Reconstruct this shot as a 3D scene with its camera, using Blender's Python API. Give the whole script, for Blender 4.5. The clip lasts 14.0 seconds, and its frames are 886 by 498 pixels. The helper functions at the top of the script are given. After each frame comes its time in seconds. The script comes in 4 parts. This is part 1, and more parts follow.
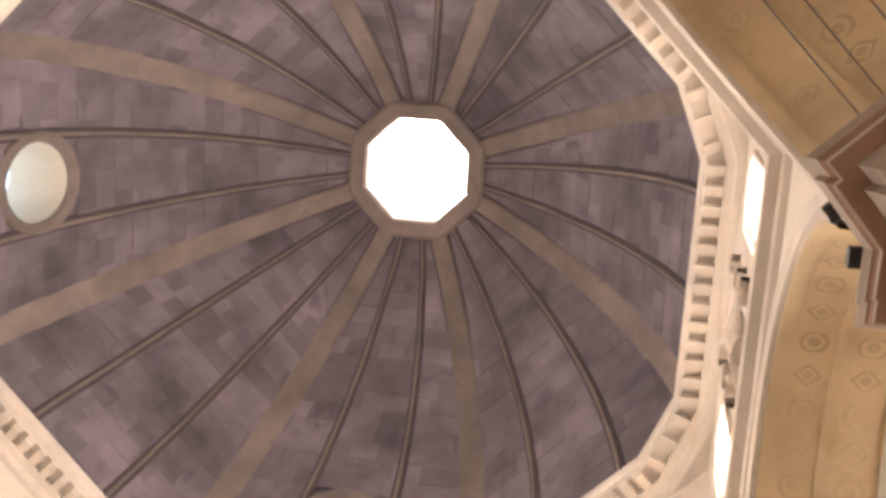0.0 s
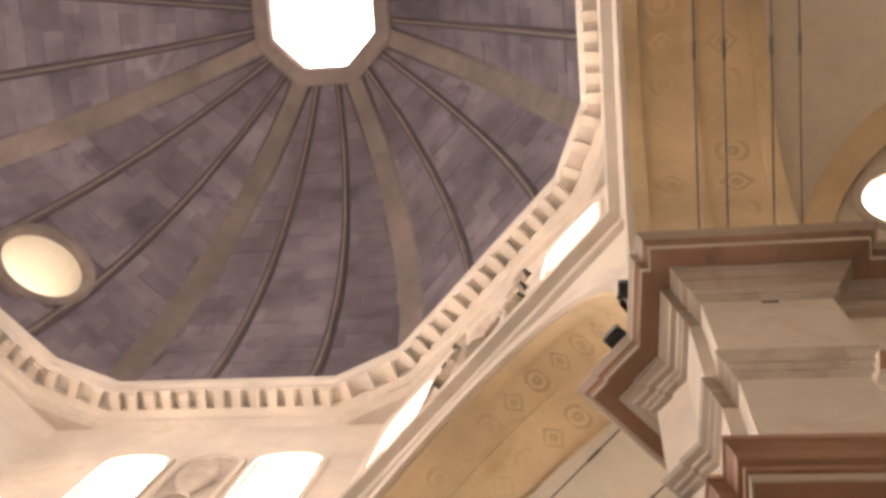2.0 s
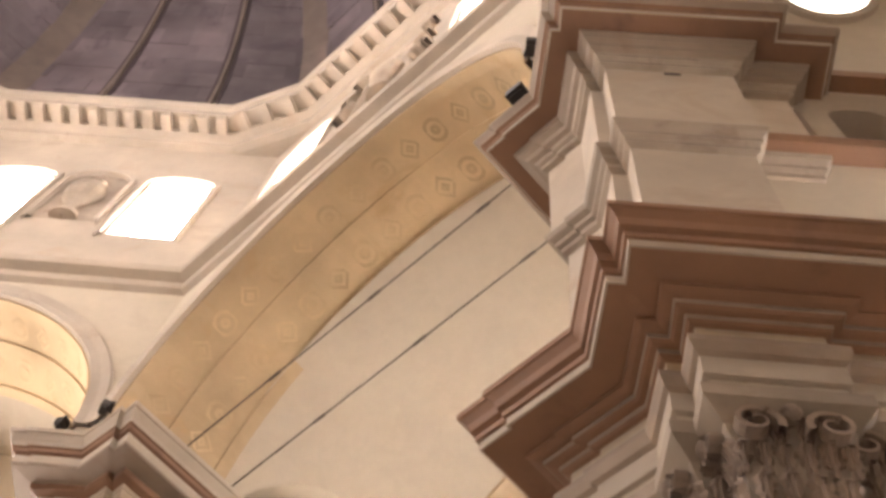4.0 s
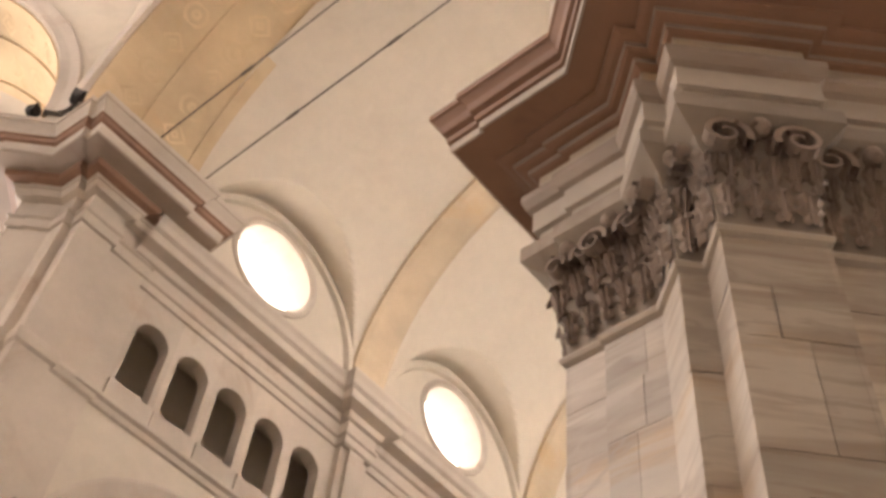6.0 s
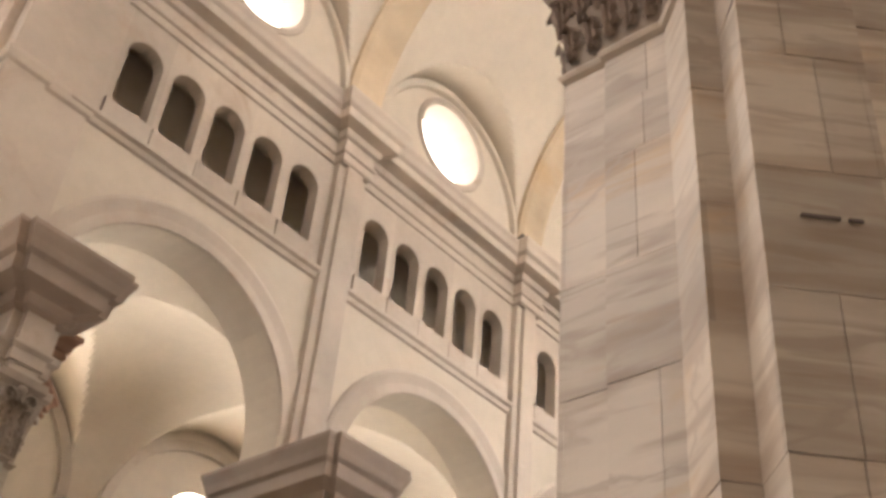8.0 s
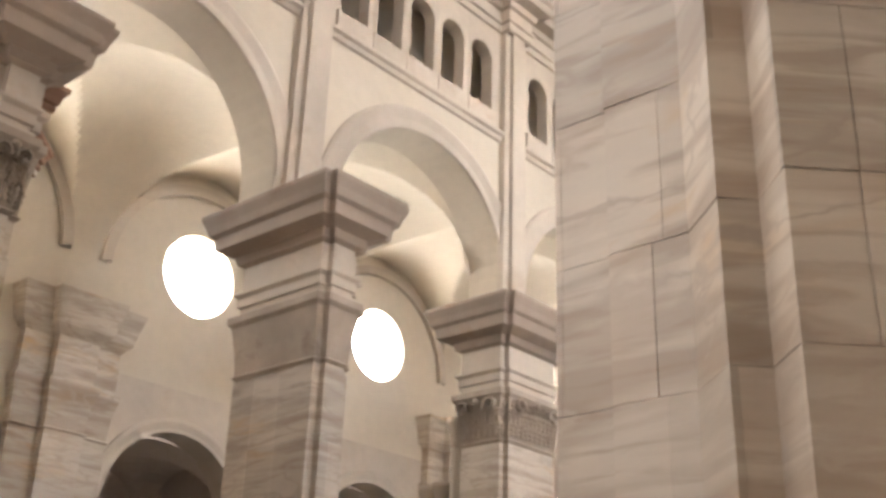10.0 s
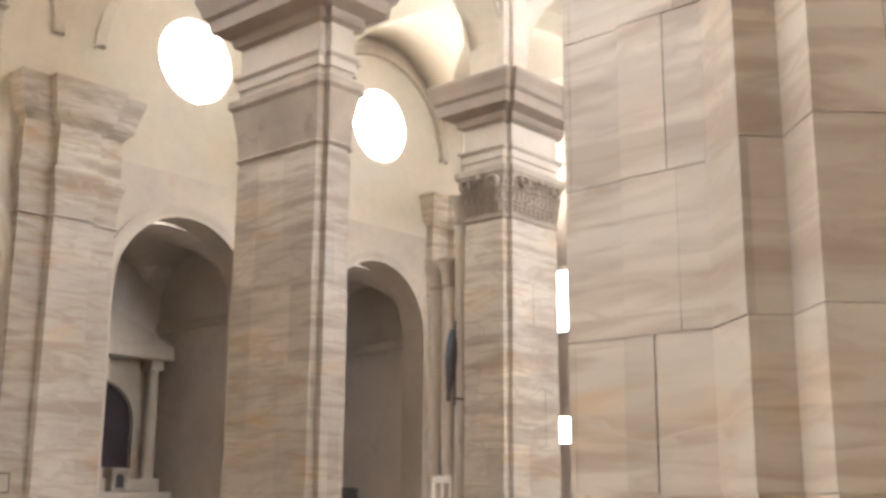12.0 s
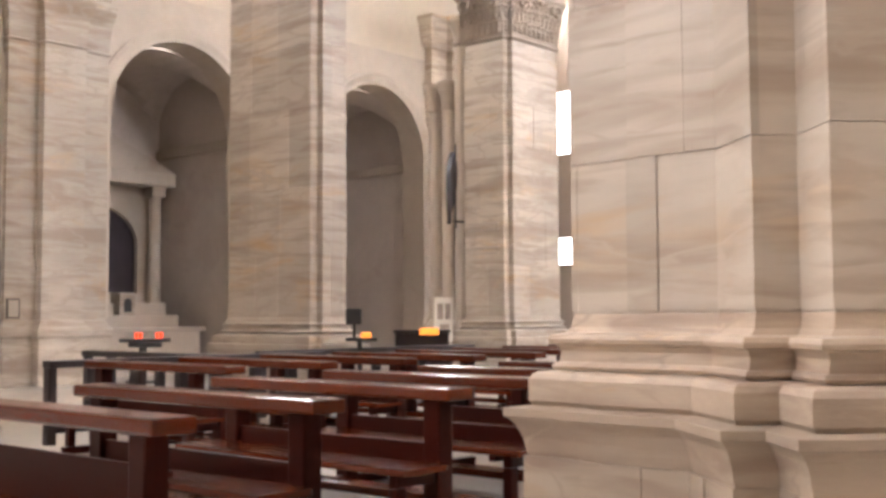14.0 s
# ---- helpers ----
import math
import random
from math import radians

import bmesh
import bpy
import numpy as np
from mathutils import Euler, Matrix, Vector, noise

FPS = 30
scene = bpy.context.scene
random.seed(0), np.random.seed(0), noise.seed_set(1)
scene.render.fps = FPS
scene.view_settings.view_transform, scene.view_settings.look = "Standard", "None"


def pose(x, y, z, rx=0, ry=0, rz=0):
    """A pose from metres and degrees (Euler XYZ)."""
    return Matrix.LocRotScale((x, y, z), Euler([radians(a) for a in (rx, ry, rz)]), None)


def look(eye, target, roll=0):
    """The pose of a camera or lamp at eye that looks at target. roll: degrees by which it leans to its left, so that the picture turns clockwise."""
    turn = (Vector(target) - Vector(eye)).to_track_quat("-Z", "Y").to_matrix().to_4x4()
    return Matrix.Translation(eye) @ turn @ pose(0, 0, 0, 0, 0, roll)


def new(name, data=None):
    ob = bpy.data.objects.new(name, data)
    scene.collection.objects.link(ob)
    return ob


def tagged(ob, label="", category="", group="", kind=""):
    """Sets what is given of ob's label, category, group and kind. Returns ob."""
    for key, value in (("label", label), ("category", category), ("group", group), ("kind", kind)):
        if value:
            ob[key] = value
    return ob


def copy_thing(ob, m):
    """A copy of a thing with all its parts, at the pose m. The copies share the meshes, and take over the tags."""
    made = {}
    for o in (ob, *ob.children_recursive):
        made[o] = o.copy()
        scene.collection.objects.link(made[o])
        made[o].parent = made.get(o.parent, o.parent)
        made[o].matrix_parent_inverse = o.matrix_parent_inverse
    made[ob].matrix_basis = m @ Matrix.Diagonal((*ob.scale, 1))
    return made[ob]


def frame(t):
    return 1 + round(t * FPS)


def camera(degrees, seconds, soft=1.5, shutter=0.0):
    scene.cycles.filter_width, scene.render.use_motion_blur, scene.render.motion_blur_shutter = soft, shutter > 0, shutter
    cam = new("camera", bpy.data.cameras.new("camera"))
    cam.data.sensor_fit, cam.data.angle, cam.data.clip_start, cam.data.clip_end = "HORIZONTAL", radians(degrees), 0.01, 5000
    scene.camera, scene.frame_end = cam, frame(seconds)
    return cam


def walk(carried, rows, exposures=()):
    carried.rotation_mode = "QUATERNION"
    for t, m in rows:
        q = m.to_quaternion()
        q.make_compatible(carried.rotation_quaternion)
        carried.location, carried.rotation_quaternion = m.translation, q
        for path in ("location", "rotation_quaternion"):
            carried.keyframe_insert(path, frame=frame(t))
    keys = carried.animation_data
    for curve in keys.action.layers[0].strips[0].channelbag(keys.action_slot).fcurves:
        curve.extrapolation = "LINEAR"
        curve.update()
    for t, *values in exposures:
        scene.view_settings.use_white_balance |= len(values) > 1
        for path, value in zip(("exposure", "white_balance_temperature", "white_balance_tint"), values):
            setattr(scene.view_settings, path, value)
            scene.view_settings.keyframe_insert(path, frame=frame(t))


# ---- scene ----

# ---------------------------------------------------------------- camera
EYE = (0.0, 0.0, 1.35)
cam = camera(43.1, 14.0, soft=3.4)
TURNS = [
    (0.0, 167.98, -10.41, 86.47),
    (0.5, 169.63, -9.93, 75.96),
    (1.0, 170.63, -9.46, 64.23),
    (1.5, 170.39, -8.96, 55.18),
    (2.0, 168.87, -8.13, 49.13),
    (4.3, 154.62, -4.67, 41.68),
    (4.5, 153.20, -4.65, 41.23),
    (5.0, 149.33, -4.67, 40.44),
    (5.5, 145.64, -4.79, 39.90),
    (6.0, 141.73, -4.78, 39.83),
    (6.5, 138.11, -4.78, 39.76),
    (7.0, 134.49, -4.84, 39.65),
    (7.5, 131.00, -4.78, 39.67),
    (8.0, 127.40, -4.59, 39.81),
    (8.5, 124.08, -4.51, 39.82),
    (10.8, 108.78, -0.57, 41.29),
    (11.0, 107.69, -0.47, 41.32),
    (11.5, 105.07, -0.46, 41.34),
    (12.0, 102.45, -0.37, 41.38),
    (12.5, 99.97, -0.02, 41.50),
    (13.0, 97.58, -0.07, 41.50),
    (13.5, 95.49, 0.19, 41.47),
    (14.0, 93.46, 0.27, 41.45),
]


def eye_at(t):
    """The hand drifts a few centimetres while the view sinks from the dome to the pews."""
    q = min(1.0, max(0.0, (t - 6.5) / 7.0))
    d = 0.045 - 0.085 * (q * q * (3 - 2 * q))
    return EYE[0] + 0.75 * d, EYE[1] + 0.66 * d, EYE[2]


walk(cam, [(t, pose(*eye_at(t), rx, ry, rz)) for t, rx, ry, rz in TURNS],
     exposures=[(0.0, 0.36, 6500, 18), (2.2, 0.44, 6500, 18), (5.0, 0.33, 6350, 18), (8.5, 0.3, 6100, 14), (11.0, 0.88, 5550, 9), (12.5, 1.22, 5500, 8), (14.0, 1.3, 5550, 14)])

# ---------------------------------------------------------------- light
world = bpy.data.worlds.new("sky")
scene.world = world
world.use_nodes = True
wn = world.node_tree
sky = wn.nodes.new("ShaderNodeTexSky")
sky.sky_type, sky.sun_disc = "NISHITA", False
sky.sun_elevation, sky.sun_rotation = radians(38), radians(-75)
wn.nodes["Background"].inputs["Strength"].default_value = 0.1
wn.links.new(sky.outputs[0], wn.nodes["Background"].inputs["Color"])
sun = new("sun", bpy.data.lights.new("sun", "SUN"))
sun.data.energy, sun.data.angle, sun.data.color = 3.0, radians(0.5), (1.0, 0.93, 0.82)
sun.matrix_world = look((-60, 15, 60), (0, 0, 0))
GLOW = 20.0      # daylight behind the window panes

# ---------------------------------------------------------------- materials
def material(name, base, rough=0.6, spread=0.25, scale=3.0, vein=None, bump=0.15, coat=0.0, stretch=(1, 1, 1), pieces=0.0, stain=None, bands=None, shine=0.5):
    """Procedural surface: two scales of mottling, optional veins, stains, relief and a shift from piece to piece."""
    m = bpy.data.materials.new(name)
    m.use_nodes = True
    nt = m.node_tree
    b = nt.nodes["Principled BSDF"]
    b.inputs["Roughness"].default_value = rough
    b.inputs["Coat Weight"].default_value = coat
    b.inputs["Specular IOR Level"].default_value = shine
    geo = nt.nodes.new("ShaderNodeNewGeometry")
    mp = nt.nodes.new("ShaderNodeMapping")
    mp.inputs["Scale"].default_value = stretch
    nt.links.new(geo.outputs["Position"], mp.inputs["Vector"])

    def noise_tex(s, detail, rough_n=0.6, dist=0.0):
        n = nt.nodes.new("ShaderNodeTexNoise")
        n.inputs["Scale"].default_value, n.inputs["Detail"].default_value = s, detail
        n.inputs["Roughness"].default_value, n.inputs["Distortion"].default_value = rough_n, dist
        nt.links.new(mp.outputs[0], n.inputs["Vector"])
        return n

    def mix(kind, fac, a, c):
        x = nt.nodes.new("ShaderNodeMix")
        x.data_type, x.blend_type = "RGBA", kind
        if isinstance(fac, float):
            x.inputs[0].default_value = fac
        else:
            nt.links.new(fac, x.inputs[0])
        for sock, val in ((x.inputs[6], a), (x.inputs[7], c)):
            if isinstance(val, tuple):
                sock.default_value = (*val, 1)
            else:
                nt.links.new(val, sock)
        return x.outputs[2]

    def ramp(src_sock, p0, p1):
        r = nt.nodes.new("ShaderNodeMapRange")
        r.inputs["From Min"].default_value, r.inputs["From Max"].default_value = p0, p1
        nt.links.new(src_sock, r.inputs["Value"])
        return r.outputs[0]

    dark = tuple(c * (1 - spread) for c in base)
    light = tuple(min(1, c * (1 + spread * 0.6)) for c in base)
    big = noise_tex(scale * 0.25, 3)
    fine = noise_tex(scale * 4, 6, 0.7)
    col = mix("MIX", ramp(big.outputs["Fac"], 0.3, 0.7), dark, light)
    col = mix("MULTIPLY", 0.35, col, mix("MIX", ramp(fine.outputs["Fac"], 0.25, 0.75), (0.7, 0.7, 0.7), (1.0, 1.0, 1.0)))
    if stain:
        st = noise_tex(scale * 0.6, 4, 0.65, 0.6)
        col = mix("MIX", ramp(st.outputs["Fac"], 0.56, 0.75), col, stain)
    if bands:
        mb = nt.nodes.new("ShaderNodeMapping")
        mb.inputs["Scale"].default_value, mb.inputs["Rotation"].default_value = (0.45, 0.45, 3.6), (0.22, -0.26, 0.0)
        nt.links.new(geo.outputs["Position"], mb.inputs["Vector"])
        for s_, lo_, hi_, f_ in ((0.9, 0.48, 0.62, 0.7), (2.6, 0.52, 0.66, 0.6)):
            nb = nt.nodes.new("ShaderNodeTexNoise")
            nb.inputs["Scale"].default_value, nb.inputs["Detail"].default_value, nb.inputs["Distortion"].default_value = s_, 5, 0.7
            nt.links.new(mb.outputs[0], nb.inputs["Vector"])
            mu = nt.nodes.new("ShaderNodeMath")
            mu.operation = "MULTIPLY"
            mu.inputs[1].default_value = f_
            nt.links.new(ramp(nb.outputs["Fac"], lo_, hi_), mu.inputs[0])
            col = mix("MIX", mu.outputs[0], col, bands)
    if vein:
        wv = nt.nodes.new("ShaderNodeTexNoise")
        wv.inputs["Scale"].default_value, wv.inputs["Detail"].default_value, wv.inputs["Distortion"].default_value = scale * 0.7, 6, 0.5
        nt.links.new(mp.outputs[0], wv.inputs["Vector"])
        sub = nt.nodes.new("ShaderNodeMath")
        sub.operation = "SUBTRACT"
        nt.links.new(wv.outputs["Fac"], sub.inputs[0])
        sub.inputs[1].default_value = 0.5
        ab = nt.nodes.new("ShaderNodeMath")
        ab.operation = "ABSOLUTE"
        nt.links.new(sub.outputs[0], ab.inputs[0])
        col = mix("MIX", ramp(ab.outputs[0], 0.022, 0.0), col, vein)
    if pieces:
        oi = nt.nodes.new("ShaderNodeObjectInfo")
        isl = nt.nodes.new("ShaderNodeNewGeometry")
        ad = nt.nodes.new("ShaderNodeMath")
        nt.links.new(oi.outputs["Random"], ad.inputs[0])
        nt.links.new(isl.outputs["Random Per Island"], ad.inputs[1])
        fr = nt.nodes.new("ShaderNodeMath")
        fr.operation = "FRACT"
        nt.links.new(ad.outputs[0], fr.inputs[0])
        hv = nt.nodes.new("ShaderNodeHueSaturation")
        r = nt.nodes.new("ShaderNodeMapRange")
        r.inputs["To Min"].default_value, r.inputs["To Max"].default_value = 1 - pieces, 1 + pieces
        nt.links.new(fr.outputs[0], r.inputs["Value"])
        nt.links.new(r.outputs[0], hv.inputs["Value"])
        nt.links.new(col, hv.inputs["Color"])
        col = hv.outputs[0]
    nt.links.new(col, b.inputs["Base Color"])
    if bump:
        bp = nt.nodes.new("ShaderNodeBump")
        bp.inputs["Strength"].default_value, bp.inputs["Distance"].default_value = bump, 0.02
        nt.links.new(fine.outputs["Fac"], bp.inputs["Height"])
        nt.links.new(bp.outputs[0], b.inputs["Normal"])
    return m


def glowing(name, colour, strength):
    m = bpy.data.materials.new(name)
    m.use_nodes = True
    b = m.node_tree.nodes["Principled BSDF"]
    b.inputs["Base Color"].default_value = (*colour, 1)
    b.inputs["Emission Color"].default_value = (*colour, 1)
    b.inputs["Emission Strength"].default_value = strength
    return m


MARBLE = material("veined marble", (0.54, 0.47, 0.385), 0.42, 0.2, 1.6, vein=(0.41, 0.34, 0.27), bump=0.1, stretch=(0.5, 0.5, 1.5), pieces=0.12, bands=(0.31, 0.235, 0.17), stain=(0.48, 0.315, 0.15))
AGED = material("aged stained marble", (0.46, 0.365, 0.27), 0.5, 0.5, 2.2, vein=(0.34, 0.265, 0.195), bump=0.3, stretch=(0.5, 0.5, 1.6), pieces=0.16, bands=(0.22, 0.155, 0.115), stain=(0.40, 0.24, 0.10))
STONE = material("pale dressed stone", (0.52, 0.45, 0.37), 0.7, 0.2, 1.2, bump=0.12, pieces=0.06, stain=(0.42, 0.33, 0.25))
DULL = material("darker cornice stone", (0.36, 0.285, 0.225), 0.7, 0.25, 1.4, bump=0.12, stain=(0.27, 0.19, 0.145))
ROD = material("worn iron", (0.13, 0.10, 0.085), 0.6, 0.3, 6.0)
FRIEZE = material("ochre stained pale stone", (0.56, 0.47, 0.36), 0.6, 0.25, 1.6, bump=0.1, stain=(0.50, 0.33, 0.16))
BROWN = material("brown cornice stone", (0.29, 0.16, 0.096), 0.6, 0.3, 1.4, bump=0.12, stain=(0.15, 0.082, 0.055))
PLASTER = material("cream plaster", (0.60, 0.53, 0.43), 0.85, 0.08, 0.8, bump=0.05, stain=(0.52, 0.45, 0.36))
OCHRE = material("ochre painted plaster", (0.62, 0.475, 0.295), 0.85, 0.32, 1.0, bump=0.06, stain=(0.50, 0.35, 0.19))
TAN = material("pale tan plaster", (0.585, 0.47, 0.325), 0.85, 0.3, 1.2, bump=0.08, stain=(0.50, 0.36, 0.21))
GILT = material("faded ochre ornament", (0.605, 0.46, 0.28), 0.8, 0.35, 1.6, bump=0.1)
DOME = material("grey dome stone", (0.155, 0.124, 0.136), 0.85, 0.55, 0.9, bump=0.3, pieces=0.2, stain=(0.085, 0.064, 0.078))
RIB = material("tan rib stone", (0.185, 0.142, 0.12), 0.8, 0.35, 1.2, bump=0.15, pieces=0.12, stain=(0.13, 0.10, 0.09))
GROOVE = material("dark stone for shaded gaps", (0.07, 0.05, 0.052), 0.9, 0.2, 2.0)
RELIEF = material("pale carved stone", (0.42, 0.35, 0.28), 0.75, 0.3, 2.5, bump=0.3, stain=(0.25, 0.19, 0.15))
CARVED = material("darker carved stone", (0.30, 0.23, 0.18), 0.75, 0.35, 3.0, bump=0.3, stain=(0.10, 0.07, 0.06))
# one walnut in two tones: shaded posts and backs, lit glossy tops and seats
WOOD = material("varnished walnut in its shaded tone", (0.032, 0.0046, 0.0022), 0.35, 0.45, 5.0, bump=0.05, shine=0.1, stretch=(0.15, 1, 1))
LITWOOD = material("polished walnut in its lit tone", (0.082, 0.0145, 0.0036), 0.2, 0.5, 5.0, bump=0.03, shine=0.28, coat=0.14, stretch=(0.15, 1, 1))
DARKWOOD = material("dark wood", (0.016, 0.007, 0.006), 0.4, 0.3, 5.0, bump=0.05)
FLOOR = material("polished floor marble", (0.58, 0.53, 0.47), 0.22, 0.15, 1.0, bump=0.02)
IRON = material("dark iron", (0.03, 0.025, 0.022), 0.5, 0.2, 6.0)
PAINT = material("dark altar painting", (0.07, 0.05, 0.06), 0.5, 0.5, 1.5)
CHAPEL = material("grey chapel plaster", (0.56, 0.49, 0.43), 0.85, 0.2, 1.0, bump=0.06, stain=(0.44, 0.36, 0.31))
GALLERY = material("gallery plaster darkened for shade", (0.42, 0.35, 0.29), 0.85, 0.15, 1.0)
PANE = glowing("daylit pane", (1.0, 0.92, 0.82), GLOW)
SUNPANE = glowing("sunlit aisle pane", (1.0, 0.93, 0.80), GLOW * 1.7)
NAVEPANE = glowing("daylit nave pane", (1.0, 0.92, 0.80), GLOW * 0.28)
FACINGPANE = glowing("unseen nave pane brightened as fill", (1.0, 0.92, 0.80), GLOW * 1.9)
DRUMPANE = glowing("daylit drum pane", (1.0, 0.92, 0.82), GLOW * 2.3)
SHADEPANE = glowing("drum pane away from the sun", (0.95, 0.93, 0.9), GLOW * 0.6)
FILLPANE = glowing("added aisle fill pane", (1.0, 0.95, 0.88), GLOW * 3.4)
DIMPANE = glowing("distant bright pane", (1.0, 0.94, 0.84), GLOW * 0.2)
ROUNDPANE = glowing("daylit dome pane", (1.0, 0.92, 0.74), GLOW * 0.2)
BLUEPANE = glowing("blue sky pane", (0.55, 0.8, 1.0), 1.6)
REDLIGHT = glowing("red votive light", (1.0, 0.07, 0.015), 0.7)
AMBER = glowing("amber sign light", (1.0, 0.30, 0.03), 0.6)

# ---------------------------------------------------------------- geometry helpers
def mesh_object(name, bm, mat, parent=None, label=""):
    me = bpy.data.meshes.new(name)
    bmesh.ops.recalc_face_normals(bm, faces=bm.faces[:])
    bm.to_mesh(me)
    bm.free()
    me.materials.append(mat)
    ob = new(name, me)
    if parent is not None:
        ob.parent = parent
    if label:
        ob["label"] = label
    return ob


part = mesh_object


def thing(name, label, category, group="", kind="", at=None):
    ob = new(name)
    if at is not None:
        ob.matrix_basis = at
    return tagged(ob, label, category, group, kind)


def add_box(bm, x0, x1, y0, y1, z0, z1, m=None, bevel=0.0):
    v = [bm.verts.new((x, y, z)) for z in (z0, z1) for x, y in ((x0, y0), (x1, y0), (x1, y1), (x0, y1))]
    fs = [bm.faces.new([v[i] for i in q]) for q in ((3, 2, 1, 0), (4, 5, 6, 7), (0, 1, 5, 4), (1, 2, 6, 5), (2, 3, 7, 6), (3, 0, 4, 7))]
    if bevel:
        es = {e for f in fs for e in f.edges}
        out = bmesh.ops.bevel(bm, geom=list(es), offset=bevel, segments=2, affect="EDGES", profile=0.6)
        v = list({w for f in out["faces"] for w in f.verts} | {w for w in v if w.is_valid})
    if m is not None:
        bmesh.ops.transform(bm, matrix=m, verts=v)


def box_bm(*a, bevel=0.0, m=None):
    bm = bmesh.new()
    add_box(bm, *a, m=m, bevel=bevel)
    return bm


def offset_loop(pts, d, closed=True):
    """Mitred outward offset of a counter-clockwise outline."""
    n, out = len(pts), []
    for i, p in enumerate(pts):
        a = pts[i - 1] if (closed or i > 0) else None
        c = pts[(i + 1) % n] if (closed or i < n - 1) else None
        ns = []
        for q, r in ((a, p), (p, c)):
            if q is not None and r is not None:
                e = Vector((r[0] - q[0], r[1] - q[1])).normalized()
                ns.append(Vector((e.y, -e.x)))
        if len(ns) == 1:
            o = ns[0] * d
        else:
            s = ns[0] + ns[1]
            o = s * (d / max(0.25, s.dot(ns[0])))
        out.append((p[0] + o.x, p[1] + o.y))
    return out


def sweep(bm, pts, profile, closed=True, caps=True):
    """Lay a profile of (outward offset, height) round an outline."""
    rings = []
    for d, z in profile:
        rings.append([bm.verts.new((x, y, z)) for x, y in offset_loop(pts, d, closed)])
    n = len(pts)
    for a, b in zip(rings, rings[1:]):
        for i in range(n if closed else n - 1):
            j = (i + 1) % n
            bm.faces.new((a[i], a[j], b[j], b[i]))
    if caps and closed:
        bm.faces.new(rings[0][::-1])
        bm.faces.new(rings[-1])
    return rings


def holed(bm, origin, u, n, u0, u1, z0, z1, hole, centre, depth, mat_index=0):
    """A wall panel in the plane through origin along u, with a star-shaped hole, as thick as depth against n."""
    o, u, n = Vector(origin), Vector(u), Vector(n)
    cu, cz = centre
    def edge(a):
        c, s = math.cos(a), math.sin(a)
        k = min([((u1 - cu) / c) if c > 1e-9 else 1e9, ((u0 - cu) / c) if c < -1e-9 else 1e9,
                 ((z1 - cz) / s) if s > 1e-9 else 1e9, ((z0 - cz) / s) if s < -1e-9 else 1e9])
        return cu + k * c, cz + k * s
    angs = [math.atan2(z - cz, x - cu) for x, z in hole]
    items = sorted(zip(angs, hole))
    hp = [h for _, h in items]
    ha = [a for a, _ in items]
    for cx_, cz_ in ((u0, z0), (u1, z0), (u1, z1), (u0, z1)):
        a = math.atan2(cz_ - cz, cx_ - cu)
        k = 0
        while k < len(ha) and ha[k] < a:
            k += 1
        a0, a1 = ha[k - 1], ha[k % len(ha)]
        p, q = hp[k - 1], hp[k % len(hp)]
        c, s = math.cos(a), math.sin(a)
        ex, ez = q[0] - p[0], q[1] - p[1]
        den = c * ez - s * ex
        tt = ((p[0] - cu) * ez - (p[1] - cz) * ex) / den if abs(den) > 1e-9 else 1
        ha.insert(k, a)
        hp.insert(k, (cu + tt * c, cz + tt * s))
    outer = [edge(a) for a in ha]
    def put(pts, d):
        return [bm.verts.new(o + u * x + Vector((0, 0, z)) - n * d) for x, z in pts]
    hf, of, hb, ob_ = put(hp, 0), put(outer, 0), put(hp, depth), put(outer, depth)
    k = len(hp)
    for i in range(k):
        j = (i + 1) % k
        if hp[i][1] < z0 + 0.02 and hp[j][1] < z0 + 0.02:
            continue
        for q in ((hf[i], hf[j], of[j], of[i]), (hb[j], hb[i], ob_[i], ob_[j]), (hf[j], hf[i], hb[i], hb[j]), (of[i], of[j], ob_[j], ob_[i])):
            try:
                bm.faces.new(q)
            except ValueError:
                pass


def arch_points(cu, r, spring, base, n=20, rise=1.0):
    """Outline of a round-headed opening."""
    return [(cu - r, base), (cu + r, base)] + [(cu + r * math.cos(math.pi * i / n), spring + rise * r * math.sin(math.pi * i / n)) for i in range(n + 1)]


def circle_points(cu, cz, r, n=28):
    return [(cu + r * math.cos(2 * math.pi * i / n), cz + r * math.sin(2 * math.pi * i / n)) for i in range(n)]


def disc_bm(origin, u, pts):
    bm = bmesh.new()
    o, u = Vector(origin), Vector(u)
    bm.faces.new([bm.verts.new(o + u * a + Vector((0, 0, z))) for a, z in pts])
    return bm


def band_along(bm, path, normals, side, prof):
    """Sweep a rectangular-ish profile of (across, out) along points in 3D; side is the across vector."""
    rings = []
    for p, nn in zip(path, normals):
        rings.append([bm.verts.new(Vector(p) + side * a + nn * o) for a, o in prof])
    k = len(prof)
    for r0, r1 in zip(rings, rings[1:]):
        for i in range(k):
            bm.faces.new((r0[i], r0[(i + 1) % k], r1[(i + 1) % k], r1[i]))


# ---------------------------------------------------------------- plan
CX, CY = -8.4, -10.73          # centre of the crossing
RING_Z = 37.35                 # height of the drum cornice
TOP_Z, TOP_R = 55.6, 2.70      # oculus of the dome
DRUM_A, DRUM_Z0 = 13.9, 25.85
ENT_Z, UP_Z = 9.75, 19.25      # tops of the lower and the upper entablature
WALL_X, AISLE_X, BAY = -14.15, -21.2, 6.26
PIL_Y = [5.6 + BAY * i for i in range(6)]
NEAR_X = 2 * CX - WALL_X


